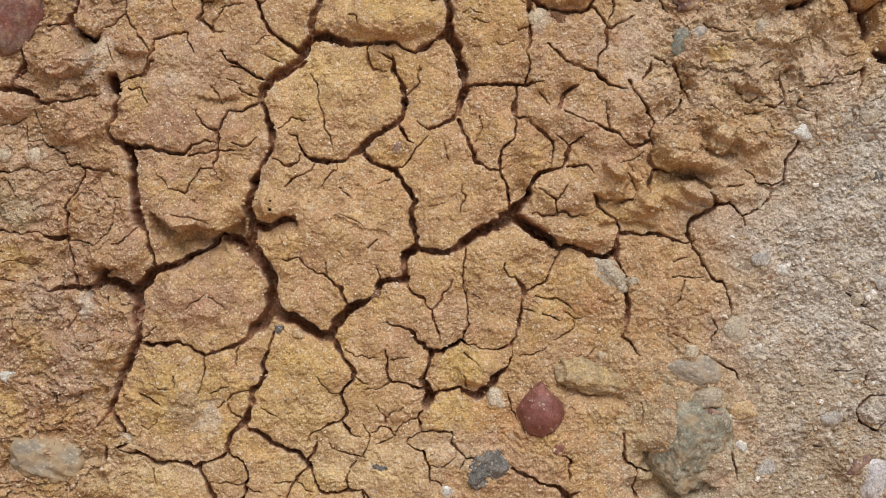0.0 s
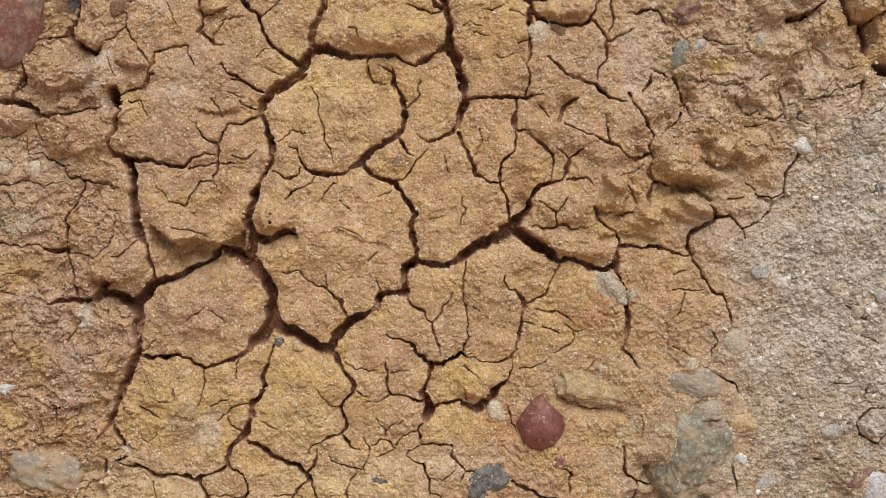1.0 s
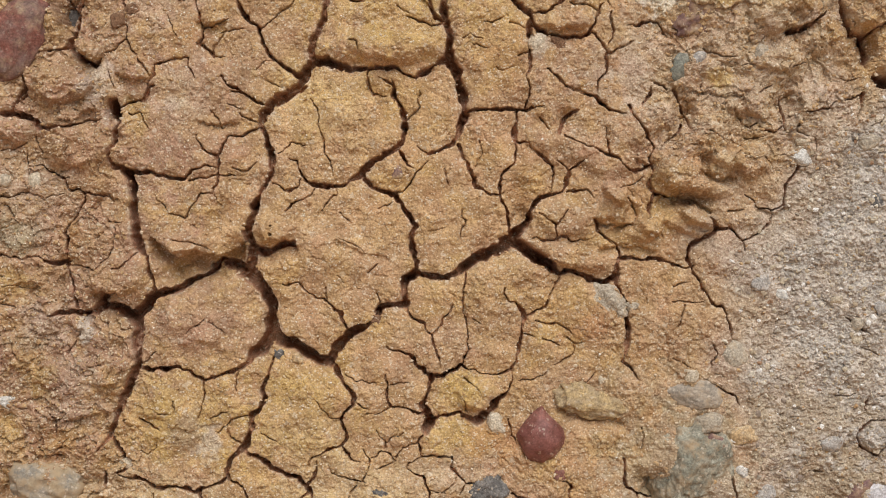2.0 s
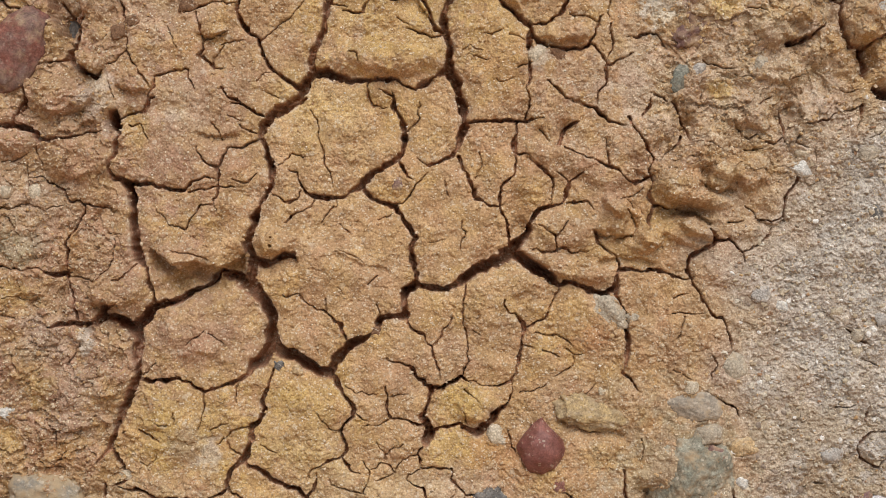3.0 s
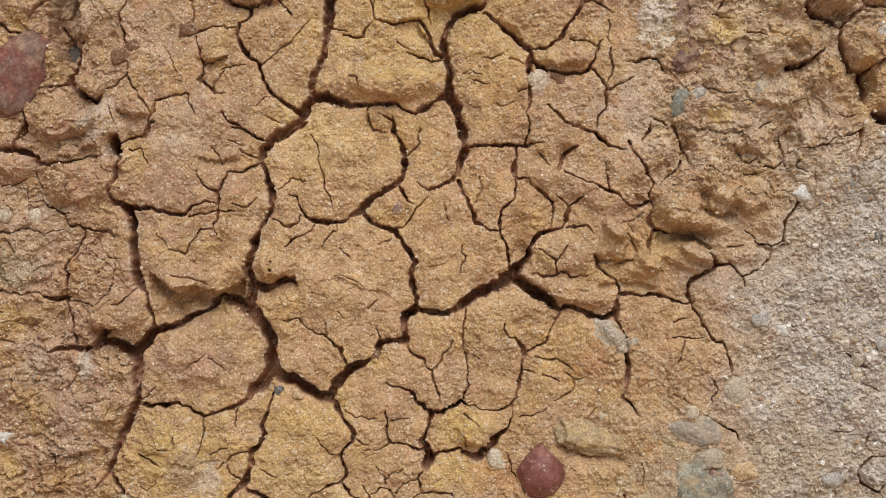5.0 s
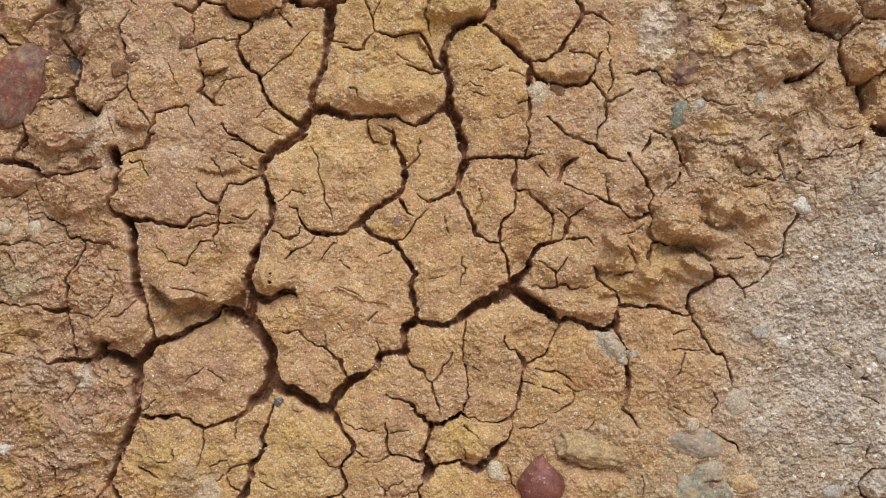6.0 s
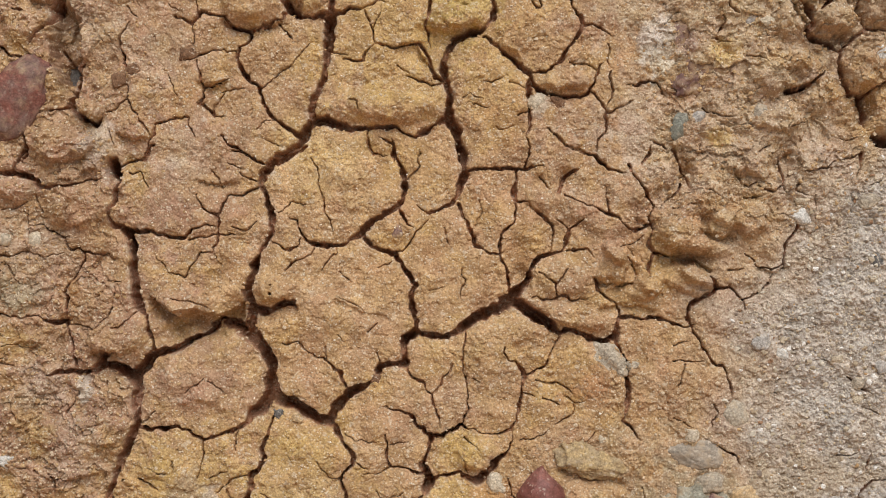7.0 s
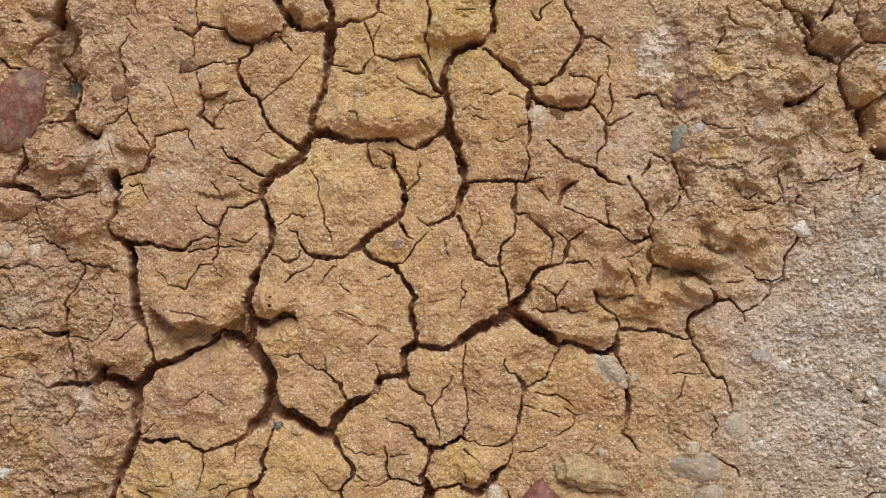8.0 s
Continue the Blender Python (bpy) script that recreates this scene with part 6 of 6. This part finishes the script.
# ---- grit and sand lying on the bank ----
def scatter(name, count, smallest, largest, mat, label, seed, chance, subdivide):
    """Many small uneven grains in one mesh."""
    r = np.random.default_rng(seed)
    bm = bmesh.new()
    bmesh.ops.create_icosphere(bm, subdivisions=subdivide, radius=1.0)
    ball = np.array([w.co[:] for w in bm.verts])
    tris = np.array([[w.index for w in f.verts] for f in bm.faces])
    bm.free()
    u, v = r.uniform(-HALF_U + 12, HALF_U - 12, count), r.uniform(-HALF_V + 12, HALF_V - 12, count)
    i, j = ((u + HALF_U) / STEP).astype(int), ((v + HALF_V) / STEP).astype(int)
    keep = (r.uniform(0, 1, count) < chance[j, i]) & (GAP[j, i] > 0.6)
    u, v, i, j = u[keep], v[keep], i[keep], j[keep]
    size = smallest + (largest - smallest) * r.uniform(0, 1, len(u)) ** 3
    stretch = size[:, None] * r.uniform(0.65, 1.25, (len(u), 3)) * (1, 0.85, 0.75)
    shape = ball[None] * (1 + r.uniform(-0.38, 0.3, (len(u), len(ball), 1))) * stretch[:, None, :]
    turn = r.uniform(-0.6, 0.6, len(u))
    c, s = np.cos(turn)[:, None], np.sin(turn)[:, None]
    x = shape[..., 0] * c - shape[..., 1] * s + u[:, None]
    y = shape[..., 0] * s + shape[..., 1] * c + v[:, None]
    z = shape[..., 2] * 0.8 + (H[j, i] + 0.05 * size)[:, None]
    points = np.stack([x, y, z], -1).reshape(-1, 3) / 1000
    faces = (tris[None] + (np.arange(len(u)) * len(ball))[:, None, None]).reshape(-1, 3)
    me = sheet(name, points, faces, mat)
    me.shade_flat()
    ob = new(name, me)
    ob.matrix_world = BANK
    return tagged(ob, label, "gravel", kind="stuff")


scatter("gravel", 15000, 0.6, 3.4, GRIT, "loose grey-brown gravel on the washed side of the bank", 5, smooth(0.1, 0.5, WASH), 1)
NEAR = smooth(7.0, 1.0, GAP) * smooth(1.2, 5.0, LIP * 2.2)
scatter("clay_crumbs", 36000, 0.45, 2.3, CRUMB, "crumbs of ochre clay along the edges of the cracks", 8, np.clip(0.2 + 0.7 * NEAR + 0.75 * LUMPY, 0, 1) * (1 - 0.7 * WASH), 1)
scatter("sand_grains", 30000, 0.3, 1.15, SAND, "pale coarse sand grains sticking to the clay", 6, np.clip(0.45 + 0.6 * ripple(U, V, 45, 91), 0.05, 1) * (1 - 0.4 * WASH), 1)
